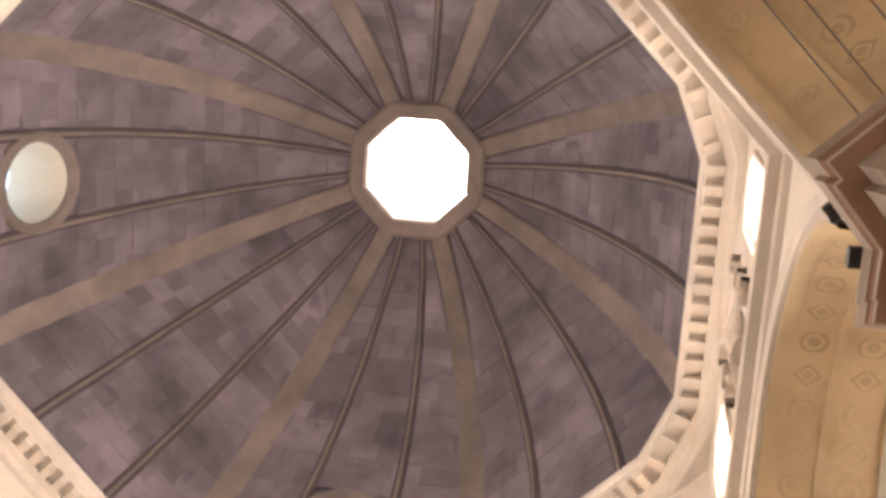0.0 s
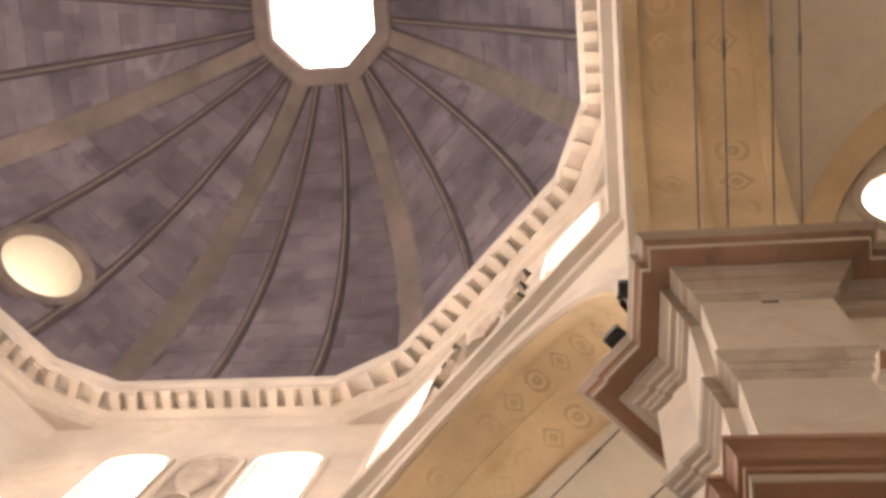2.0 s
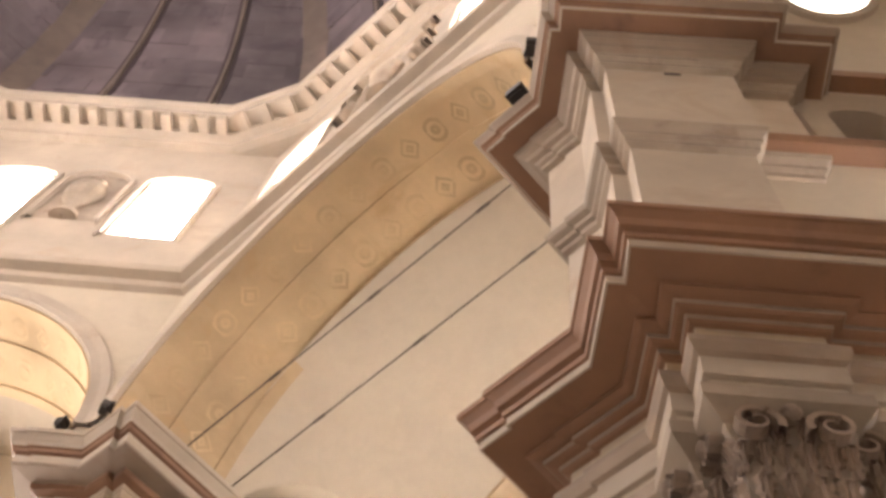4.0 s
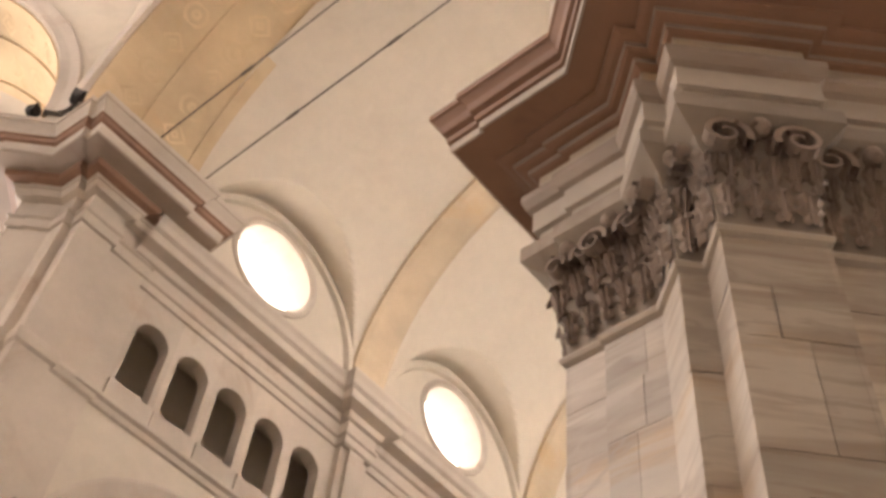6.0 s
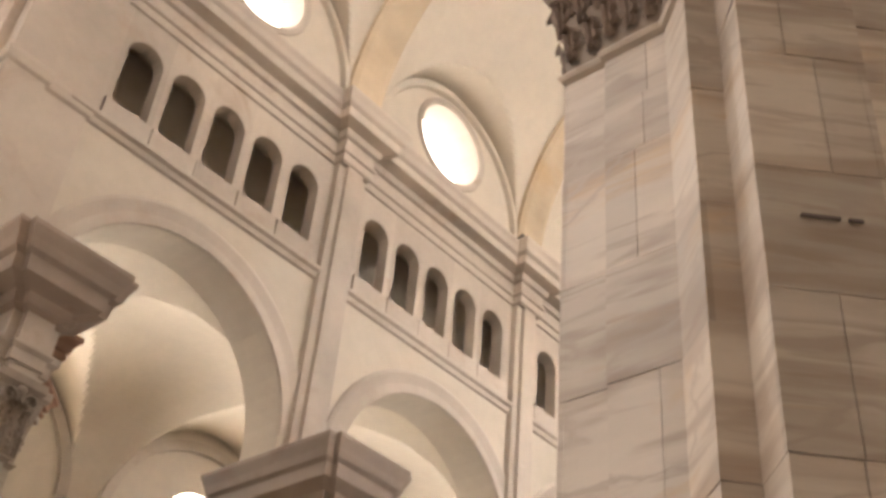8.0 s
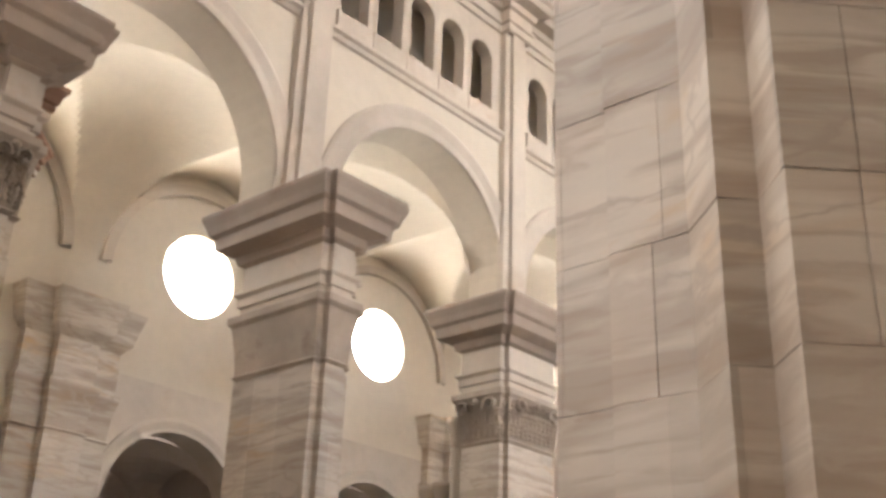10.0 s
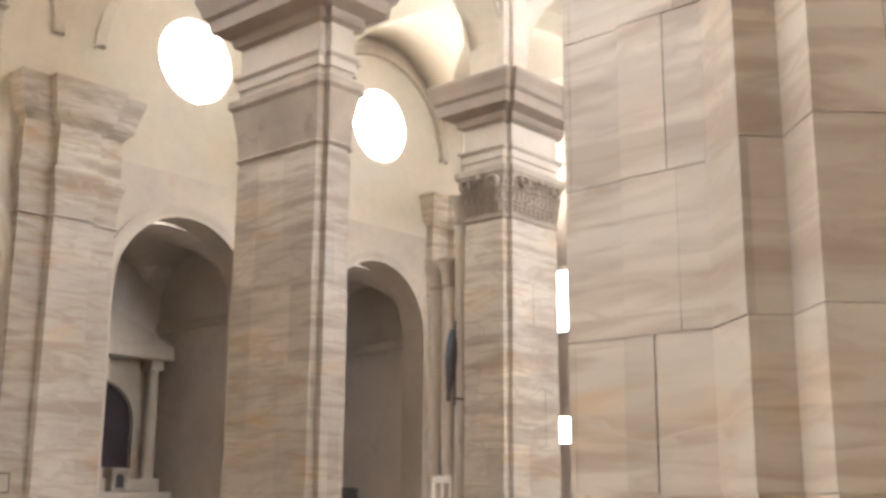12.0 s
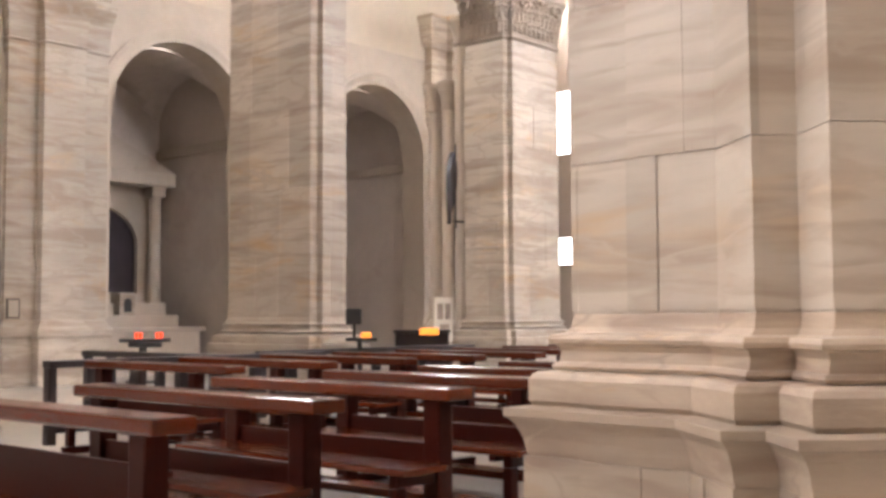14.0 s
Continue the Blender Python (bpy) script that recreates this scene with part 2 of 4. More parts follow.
def turned(pts, a):
    c, s = math.cos(a), math.sin(a)
    return [(CX + (x - CX) * c - (y - CY) * s, CY + (x - CX) * s + (y - CY) * c) for x, y in pts]


# ground
fl = bmesh.new()
add_box(fl, -60, 50, -70, 60, -0.3, 0.0)
tagged(mesh_object("floor", fl, FLOOR), "pale polished marble church floor", "floor", kind="structure")

def leaf(bm, base, out, side, h, w, curl):
    """One curling acanthus leaf with deep lobes and fluted ribs."""
    rows_ = []
    for i in range(13):
        t = i / 12
        lift = h * (t if t < 0.82 else 0.82 - (t - 0.82) * 0.7)
        fwd = 0.02 + curl * t ** 2.4
        ww = w * (0.6 + 0.62 * math.sin(math.pi * t * 0.82)) * (1 if t < 0.86 else 0.5) * (0.5 + 0.5 * abs(math.sin(math.pi * (t * 3.5 + 0.15))))
        rows_.append([bm.verts.new(base + Vector((0, 0, lift + h * 0.09 * abs(k_))) + out * (fwd - 0.03 * abs(k_) ** 1.5 + (0.014 if abs(k_) in (0.0, 0.5) else -0.006)) + side * (k_ * ww / 2)) for k_ in (-1, -0.75, -0.5, -0.2, 0.0, 0.2, 0.5, 0.75, 1)])
    for a, b in zip(rows_, rows_[1:]):
        for j in range(8):
            bm.faces.new((a[j], a[j + 1], b[j + 1], b[j]))


def scroll(bm, centre, out, side, r, width):
    """A volute: a spiral strip with thickness, seen from its flat side."""
    up = Vector((0, 0, 1))
    rings = []
    for i in range(22):
        t = i / 21
        a, rr = -0.4 + t * 4.2 * math.pi / 2 * 1.4, r * (1 - 0.82 * t)
        d = side * math.cos(a) + up * math.sin(a)
        rings.append([bm.verts.new(centre + d * (rr * f_) + out * g) for f_, g in ((1.0, -width / 2), (1.0, width / 2), (0.72, width / 2), (0.72, -width / 2))])
    for a, b in zip(rings, rings[1:]):
        for j in range(4):
            bm.faces.new((a[j], a[(j + 1) % 4], b[(j + 1) % 4], b[j]))


def leafy_capital(parent, pts, z0, z1, first, last, mat=None):
    """Acanthus rows and corner volutes on the edges first..last of an outline."""
    bm = bmesh.new()
    h = z1 - z0
    rnd = random.Random(len(pts))
    for i in range(first, last):
        a, b = Vector((*pts[i], 0)), Vector((*pts[(i + 1) % len(pts)], 0))
        e = (b - a)
        ln = e.length
        if ln < 0.12:
            continue
        e.normalize()
        out = Vector((e.y, -e.x, 0))
        for row, (zb, hh, curl, gap) in enumerate(((0.05, 0.36, 0.06, 0.16), (0.36, 0.34, 0.10, 0.15), (0.48, 0.36, 0.14, 0.17), (0.66, 0.22, 0.17, 0.12))):
            m = max(1, round(ln / gap))
            for j in range(m + (row == 1 and m > 1)):
                q = (j + (0.5 if row != 1 or m == 1 else 0.0)) / m
                leaf(bm, a + e * (ln * q) + Vector((0, 0, z0 + zb * h)) + out * 0.02, out, e, hh * h * rnd.uniform(0.9, 1.1), gap * rnd.uniform(0.85, 1.05), curl * rnd.uniform(0.75, 1.25))
        if ln > 0.25:
            for q, sg in ((0.14, 1), (0.86, -1)):
                scroll(bm, a + e * (ln * q) + Vector((0, 0, z0 + 0.74 * h)) + out * 0.14, out, e * sg, 0.13 * min(1.5, ln / 0.4), 0.1)
            g = bmesh.ops.create_icosphere(bm, subdivisions=2, radius=0.075)
            bmesh.ops.transform(bm, matrix=Matrix.Translation(a + e * (ln * 0.5) + Vector((0, 0, z0 + 0.86 * h)) + out * 0.16), verts=g["verts"])
    return part("acanthus_leaves", bm, mat or CARVED, parent, "carved acanthus leaves and volutes")


def marble_slabs(parent, pts, first, last, z0, z1, seed, lo=0.55, hi=1.15, mat=None):
    """Veneer of marble slabs with fine open joints on the edges first..last of an outline."""
    rnd = random.Random(seed)
    levels = [z0]
    while levels[-1] < z1 - 0.05:
        zt = levels[-1] + rnd.uniform(lo, hi)
        levels.append(z1 if zt > z1 - 0.3 else zt)
    for i in range(first, last):
        a, b = Vector((*pts[i], 0)), Vector((*pts[(i + 1) % len(pts)], 0))
        e = b - a
        ln = e.length
        if ln < 0.08:
            continue
        e.normalize()
        out = Vector((e.y, -e.x, 0))
        for z, zt in zip(levels, levels[1:]):
            cuts = [0, ln]
            if ln > 0.42 and (ln > 0.9 or rnd.random() < 0.8):
                cuts = [0, ln * rnd.uniform(0.3, 0.7), ln] if ln < 1.8 else [0, ln * rnd.uniform(0.25, 0.4), ln * rnd.uniform(0.6, 0.75), ln]
            for c0, c1 in zip(cuts, cuts[1:]):
                bm = bmesh.new()
                g = 0.0025
                d = 0.012 + rnd.uniform(0, 0.006)
                m_ = Matrix((( e.x, out.x, 0, a.x), (e.y, out.y, 0, a.y), (0, 0, 1, 0), (0, 0, 0, 1)))
                add_box(bm, c0 + (g if c0 else -d), c1 - (g if c1 < ln else -d * 0.98), -0.02, d, z + g, zt - g, m=m_)
                part("marble_slab", bm, mat or MARBLE, parent)


# ---------------------------------------------------------------- crossing piers
PIER = [(-3.06, 6.3), (-3.06, 4.335), (-2.73, 4.335), (-2.73, 4.30), (-2.29, 4.30), (-2.014, 4.06), (-1.884, 4.19), (-1.659, 3.965), (-1.20, 4.424), (-1.28, 4.504), (-0.66, 5.124), (-1.05, 5.52), (-1.05, 6.3)]
# its upper storey stands on a simpler outline
PIER_UP = PIER[:4] + [(-2.61, 4.30), (-2.164, 3.91), (-2.034, 4.04), (-1.81, 3.814), (-1.0, 4.62), (-1.20, 4.82), (-0.66, 5.36), (-1.05, 5.75), (-1.05, 6.3)]
FAR_STOREY = (
    ("upper_plinth", [(0.0, 9.78), (0.08, 9.80), (0.08, 11.2), (0.04, 11.25)], STONE),
    ("upper_shaft", [(0.04, 11.25), (0.04, 14.0), (0.10, 14.05), (0.12, 14.2), (0.10, 14.3), (0.04, 14.34), (0.04, 17.2)], STONE),
    ("upper_architrave", [(0.04, 17.2), (0.10, 17.22), (0.10, 17.45), (0.15, 17.5), (0.06, 17.52), (0.06, 18.0)], STONE),
    ("upper_bed", [(0.06, 18.0), (0.2, 18.05), (0.24, 18.2), (0.26, 18.2), (0.30, 18.26)], STONE),
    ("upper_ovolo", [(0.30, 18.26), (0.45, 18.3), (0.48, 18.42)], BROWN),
    # the darker stone puts the underside's shade into its colour
    ("upper_soffit", [(0.48, 18.42), (0.84, 18.46), (0.84, 18.5)], DULL),
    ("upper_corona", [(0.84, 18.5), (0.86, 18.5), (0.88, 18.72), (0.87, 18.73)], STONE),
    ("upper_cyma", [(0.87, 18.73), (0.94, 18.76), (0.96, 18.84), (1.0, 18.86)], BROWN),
    ("upper_crown", [(1.0, 18.86), (1.03, 18.95), (1.12, 19.12), (1.15, 19.13), (1.15, 19.25), (0.0, 19.28)], STONE))
NEAR_STOREY = (
    ("upper_plinth", [(0.0, 9.78), (0.12, 9.8), (0.12, 13.4)], STONE),
    ("upper_string", [(0.12, 13.4), (0.18, 13.45), (0.18, 13.58), (0.23, 13.62), (0.23, 13.74), (0.30, 13.8), (0.32, 13.92), (0.26, 13.95)], RELIEF),
    ("upper_shaft", [(0.26, 13.95), (0.28, 16.3)], STONE),
    ("upper_architrave", [(0.28, 16.3), (0.36, 16.34), (0.36, 16.46), (0.41, 16.5), (0.43, 16.6)], RELIEF),
    ("upper_bed", [(0.43, 16.6), (0.50, 16.64), (0.53, 16.74), (0.60, 16.8), (0.60, 16.86), (0.64, 16.9), (0.64, 17.0)], DULL),
    # brown underside, with its shade included in the colour
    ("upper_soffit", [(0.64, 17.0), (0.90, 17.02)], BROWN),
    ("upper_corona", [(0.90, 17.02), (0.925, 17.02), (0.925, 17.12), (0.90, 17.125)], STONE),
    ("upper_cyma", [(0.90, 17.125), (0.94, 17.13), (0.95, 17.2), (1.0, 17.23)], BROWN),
    ("upper_crown", [(1.0, 17.23), (1.02, 17.28), (1.07, 17.36), (1.08, 17.37), (1.08, 17.46), (0.0, 17.48)], DULL),
    ("impost", [(0.0, 17.48), (0.0, 19.28)], STONE))


def crossing_pier(k, label):
    a = k * math.pi / 4
    pts = turned(PIER, a)
    p = thing("crossing_pier", label, "pier", "piers of the crossing", "structure")
    for nm, prof, mat in (
            ("pedestal", [(0.25, 0), (0.25, 0.1), (0.18, 0.15), (0.155, 0.18), (0.155, 0.70), (0.163, 0.73), (0.175, 0.79), (0.20, 0.85), (0.225, 0.88), (0.24, 0.89), (0.24, 0.928), (0.14, 0.94)], AGED),
            ("plinth", [(0.14, 0.94), (0.155, 0.96), (0.155, 1.06), (0.14, 1.085), (0.12, 1.095), (0.05, 1.10)], AGED),
            ("base_moulding", [(0.05, 1.10), (0.07, 1.105), (0.078, 1.12), (0.066, 1.135), (0.05, 1.14), (0.045, 1.19), (0.055, 1.215), (0.085, 1.225), (0.09, 1.245), (0.08, 1.265), (0.03, 1.275), (0.01, 1.30), (0.0, 1.36)], AGED),
            ("shaft", [(0.0, 1.36), (-0.02, 6.82)], MARBLE),
            ("astragal", [(-0.02, 6.82), (0.03, 6.84), (0.045, 6.87), (0.03, 6.90), (0.0, 6.91)], STONE),
            ("capital", [(0.0, 6.91), (0.02, 7.2), (0.05, 7.5), (0.11, 7.75), (0.21, 7.84), (0.25, 7.88), (0.25, 8.03), (0.15, 8.05)], RELIEF),
            ("architrave", [(0.15, 8.05), (0.15, 8.25), (0.19, 8.26), (0.19, 8.50)], STONE),
            ("taenia", [(0.19, 8.50), (0.23, 8.53), (0.26, 8.62), (0.26, 8.70), (0.16, 8.71)], DULL),
            ("frieze", [(0.16, 8.71), (0.16, 9.0)], FRIEZE),
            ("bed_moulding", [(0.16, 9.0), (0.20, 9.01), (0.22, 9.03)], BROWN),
            # lighter fillets put the thin highlights between brown mouldings into colour
            ("fillet", [(0.22, 9.03), (0.225, 9.03), (0.23, 9.08)], DULL),
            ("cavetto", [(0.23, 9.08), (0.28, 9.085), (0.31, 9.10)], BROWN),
            ("second_fillet", [(0.31, 9.10), (0.315, 9.10), (0.32, 9.15)], DULL),
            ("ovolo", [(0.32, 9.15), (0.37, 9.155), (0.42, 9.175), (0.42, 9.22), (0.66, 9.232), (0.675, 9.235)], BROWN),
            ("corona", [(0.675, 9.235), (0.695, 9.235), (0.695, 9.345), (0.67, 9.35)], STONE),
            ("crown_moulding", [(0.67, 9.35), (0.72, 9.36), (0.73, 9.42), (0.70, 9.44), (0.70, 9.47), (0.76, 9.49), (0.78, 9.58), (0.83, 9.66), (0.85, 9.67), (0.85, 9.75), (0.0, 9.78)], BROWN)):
        bm = bmesh.new()
        sweep(bm, pts, prof)
        part(nm, bm, mat, p)
    if k == 0:
        pts_up, storey = turned(PIER_UP, a), NEAR_STOREY
    else:
        pts_up, storey = pts, FAR_STOREY
    for nm, prof, mat in storey:
        bm = bmesh.new()
        sweep(bm, pts_up, prof)
        part(nm, bm, mat, p)
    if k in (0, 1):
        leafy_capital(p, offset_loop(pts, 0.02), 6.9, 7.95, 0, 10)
    if k == 0:
        dm = Matrix.Rotation(math.pi / 4, 4, "Z")
        # dark blocks on the face stand in for the shade inside holes
        for x, y, z, w, h in ((-1.18, 4.045, 16.22, 0.22, 0.1), (-1.19, 4.28, 13.32, 0.22, 0.1)):
            part("putlog_hole", box_bm(-w / 2, w / 2, -0.004, 0.1, -h / 2, h / 2, m=Matrix.Translation((x, y, z)) @ dm), GROOVE, p, "dark block for the shade of a square hole")
        for x, y, w in ((-1.45, 4.155, 0.19), (-1.33, 4.275, 0.07)):
            part("iron_clamp", box_bm(-w / 2, w / 2, -0.012, 0.05, -0.007, 0.007, m=Matrix.Translation((x, y, 4.82)) @ dm), ROD, p, "dark iron clamp")
        marble_slabs(p, offset_loop(pts, -0.008), 0, 10, 1.37, 6.8, 5, 0.42, 0.85)
        marble_slabs(p, offset_loop(pts, 0.155), 0, 10, 0.19, 0.71, 8, 0.5, 0.6, mat=AGED)
    return p


for k in range(8):
    crossing_pier(k, "clustered beige marble pier with Corinthian capitals under the dome")

# ---------------------------------------------------------------- crossing arches, drum, dome
def octagon(ap):
    r = ap / math.cos(math.pi / 8)
    return [(CX + r * math.cos(math.pi / 8 + math.pi / 4 * i), CY + r * math.sin(math.pi / 8 + math.pi / 4 * i)) for i in range(8)]


for k in range(8):
    a = k * math.pi / 4 + math.pi / 2
    n = Vector((-math.cos(a), -math.sin(a), 0))
    u = Vector((-math.sin(a), math.cos(a), 0))
    o = Vector((CX, CY, 0)) - n * DRUM_A
    half = DRUM_A * math.tan(math.pi / 8)
    arch = thing("crossing_arch", "great round arch with ochre painted soffit", "arch", "arches of the crossing", "structure")
    bm = bmesh.new()
    holed(bm, o, u, n, -half, half, 19.28, DRUM_Z0, arch_points(0, 5.42, 19.4, 19.285, 32), (0, 20.6), 0.9)
    part("spandrel", bm, PLASTER, arch)
    bm = bmesh.new()
    pth = [o - n * 1.25 + u * (5.3 * math.cos(math.pi * i / 40)) + Vector((0, 0, 19.4 + 5.3 * math.sin(math.pi * i / 40))) for i in range(41)]
    nrm = [u * -math.cos(math.pi * i / 40) + Vector((0, 0, -math.sin(math.pi * i / 40))) for i in range(41)]
    band_along(bm, pth, nrm, n, [(-1.5, -1.2), (1.24, -1.2), (1.24, 0.02), (0.95, 0.02), (0.95, -0.04), (0.08, -0.04), (0.08, 0.02), (-0.1, 0.02), (-0.1, -0.04), (-1.2, -0.04), (-1.2, 0.02), (-1.5, 0.02)])
    part("soffit", bm, OCHRE, arch, "ochre painted soffit with panels")
    if k in (0, 1, 7):
        bm = bmesh.new()
        for i in range(3, 38, 2):
            g_ = math.pi * i / 40
            inward = u * -math.cos(g_) + Vector((0, 0, -math.sin(g_)))
            along = u * -math.sin(g_) + Vector((0, 0, math.cos(g_)))
            for off, r_ in ((0.515, 0.3), (-0.65, 0.33)):
                c_ = o + n * (off - 1.25) - inward * 5.342 + Vector((0, 0, 19.4))
                m_ = 24 if i % 4 == 1 else 4
                for ra, rb in ((r_, r_ * 0.72), (r_ * 0.4, r_ * 0.1)):
                    lo_ = [[bm.verts.new(c_ + inward * h + n * (r * math.cos(2 * math.pi * j / m_)) + along * (r * math.sin(2 * math.pi * j / m_))) for j in range(m_)] for r, h in ((ra, -0.01), (ra, 0.012), (rb, 0.012), (rb, -0.01))]
                    for r0, r1 in zip(lo_, lo_[1:]):
                        for j in range(m_):
                            bm.faces.new((r0[j], r0[(j + 1) % m_], r1[(j + 1) % m_], r1[j]))
        part("painted_rosettes", bm, GILT, arch, "faded ochre rosettes along the soffit")
    bm = bmesh.new()
    pth = [o + u * (5.45 * math.cos(math.pi * i / 40)) + Vector((0, 0, 19.4 + 5.45 * math.sin(math.pi * i / 40))) for i in range(41)]
    band_along(bm, pth, nrm, n, [(0.0, -0.35), (0.10, -0.35), (0.16, -0.3), (0.10, -0.1), (0.12, 0.1), (0.0, 0.12)])
    part("archivolt", bm, STONE, arch)

bm = bmesh.new()
sweep(bm, octagon(DRUM_A), [(0.0, DRUM_Z0 - 0.5), (-0.15, DRUM_Z0 - 0.4), (-0.2, DRUM_Z0 - 0.2), (-0.45, DRUM_Z0 - 0.1), (-0.5, DRUM_Z0 + 0.1), (0.0, DRUM_Z0 + 0.15)], caps=False)
tagged(mesh_object("drum_string", bm, STONE), "stone string course below the drum", "moulding", kind="structure")

for k in range(8):
    a = k * math.pi / 4 + math.pi / 2
    n = Vector((-math.cos(a), -math.sin(a), 0))
    u = Vector((-math.sin(a), math.cos(a), 0))
    o = Vector((CX, CY, 0)) - n * DRUM_A
    half = DRUM_A * math.tan(math.pi / 8)
    side = thing("drum_wall", "pale drum wall with two bright windows and carved ornament", "wall", "sides of the drum", "structure")
    bm = bmesh.new()
    wins = (-3.5, 1.4) if k == 1 else (-3.7, 3.4)
    mid = sum(wins) / 2
    for c_, lo, hi in ((wins[0], -half, mid), (wins[1], mid, half)):
        holed(bm, o, u, n, lo, hi, DRUM_Z0 + 0.1, RING_Z - 1.2, arch_points(c_, 0.92, 32.5, 28.7, 12, 0.55), (c_, 31), 1.0)
    part("wall", bm, STONE, side)
    for c_ in wins:
        bm = bmesh.new()
        outer = arch_points(c_, 1.08, 32.55, 28.6, 12, 0.55)
        pth = [o + u * x + Vector((0, 0, z)) for x, z in outer[1:] + outer[:1]]
        cen = o + u * c_ + Vector((0, 0, 31))
        band_along(bm, pth, [(cen - q).normalized() for q in pth], n, [(0.0, -0.2), (0.12, -0.2), (0.12, 0.05), (0.0, 0.1)])
        w = part("window_surround", bm, STONE, side)
        part("window_pane", disc_bm(o - n * 0.8, u, arch_points(c_, 0.94, 32.5, 28.65, 12, 0.55)), SHADEPANE if k in (4, 5, 6) else DRUMPANE, w, "bright daylit window pane")
    bm = bmesh.new()
    o = o + u * mid
    outer = arch_points(0, 0.95, 32.3, 29.4, 14, 0.8)
    pth = [o + u * x + Vector((0, 0, z)) for x, z in outer[1:] + outer[:1]]
    cen = o + Vector((0, 0, 31))
    band_along(bm, pth, [(cen - q).normalized() for q in pth], n, [(0.0, -0.25), (0.14, -0.22), (0.16, 0.0), (0.02, 0.08)])
    niche = part("niche_frame", bm, STONE, side, "moulded frame of a shallow niche")
    # flat darker disc on the wall stands in for the niche's shade
    part("niche_back", disc_bm(o + n * 0.012, u, arch_points(0, 0.93, 32.3, 29.42, 14, 0.8)), RELIEF, niche)
    bm = bmesh.new()
    lathe = ((0.05, 29.45), (0.42, 29.5), (0.36, 29.75), (0.14, 29.95), (0.2, 30.2), (0.5, 30.7), (0.62, 31.2), (0.5, 31.7), (0.26, 31.95), (0.36, 32.1), (0.18, 32.4), (0.1, 32.75), (0.02, 32.8))
    rings = [[bm.verts.new(o + n * 0.1 + u * (r_ * math.cos(math.pi * 2 * j / 14)) + n * (0.6 * r_ * math.sin(math.pi * 2 * j / 14)) + Vector((0, 0, z_))) for j in range(14)] for r_, z_ in lathe]
    for r0, r1 in zip(rings, rings[1:]):
        for j in range(14):
            bm.faces.new((r0[j], r0[(j + 1) % 14], r1[(j + 1) % 14], r1[j]))
    part("urn_relief", bm, RELIEF, side, "darker carved stone urn")
    for sg in () if k == 1 else (-1, 1):
        for z_, r_ in ((30.4, 0.5), (31.7, 0.42), (33.6, 0.36)):
            bm = bmesh.new()
            scroll(bm, o + n * 0.12 + u * (sg * 1.32) + Vector((0, 0, z_)), n, u * sg, r_, 0.34)
            part("scroll_relief", bm, RELIEF, side, "darker carved stone scroll")

TAN8 = math.tan(math.pi / 8)
ring = thing("drum_cornice", "octagonal stone cornice with modillions under the dome", "cornice", kind="structure")
bm = bmesh.new()
rp = []
for i in range(8):
    ang_ = math.pi / 8 + math.pi / 4 * i
    for da, sg in ((-math.pi / 8, 1), (math.pi / 8, -1)):
        fa = ang_ + da
        half = DRUM_A * TAN8 - 1.6
        rp.append((CX + DRUM_A * math.cos(fa) - sg * half * math.sin(fa), CY + DRUM_A * math.sin(fa) + sg * half * math.cos(fa)))
sweep(bm, rp, [(1.9, RING_Z - 1.5), (0.05, RING_Z - 1.5), (-0.2, RING_Z - 1.4), (-0.25, RING_Z - 1.1), (-0.5, RING_Z - 1.0), (-0.5, RING_Z - 0.75), (-1.05, RING_Z - 0.7), (-1.08, RING_Z - 0.35), (-1.18, RING_Z - 0.28), (-1.24, RING_Z), (0.6, RING_Z + 0.05)], caps=False)
part("moulding", bm, STONE, ring)
bm = bmesh.new()
add_box(bm, -0.16, 0.16, 0.0, 0.55, -0.3, 0.0)
add_box(bm, -0.13, 0.13, 0.5, 0.62, -0.18, 0.0)
modillion = bpy.data.meshes.new("modillion")
bm.to_mesh(modillion)
bm.free()
modillion.materials.append(STONE)
for k in range(8):
    a = k * math.pi / 4 + math.pi / 2
    half = (DRUM_A - 0.5) * TAN8 - 1.5
    for i in range(13):
        q = -half + (i + 0.5) * 2 * half / 13
        ob = new("modillion", modillion)
        ob.parent = ring
        ob.matrix_basis = Matrix.Translation((CX, CY, 0)) @ Matrix.Rotation(a + math.pi / 2, 4, "Z") @ Matrix.Translation((q, -DRUM_A + 0.5, RING_Z - 0.72))
    for q in (-0.85, 0.0, 0.85):
        ob = new("modillion", modillion)
        ob.parent = ring
        ob.matrix_basis = Matrix.Translation((CX, CY, 0)) @ Matrix.Rotation(a + math.pi / 2 + math.pi / 8, 4, "Z") @ Matrix.Translation((q, -DRUM_A / math.cos(math.pi / 8) + 1.11, RING_Z - 0.72))


def dome_point(ap_frac, t):
    """Apothem and height along the curve of the dome, t from 0 at the drum to 1 at the oculus."""
    ang = t * math.radians(74)
    k0 = math.cos(math.radians(74))
    r0, r1 = DRUM_A + 0.2, TOP_R * math.cos(math.pi / 8) + 0.35
    c = (math.cos(ang) - k0) / (1 - k0)
    return r1 + (r0 - r1) * c, RING_Z + (TOP_Z - RING_Z) * math.sin(ang) / math.sin(math.radians(74))


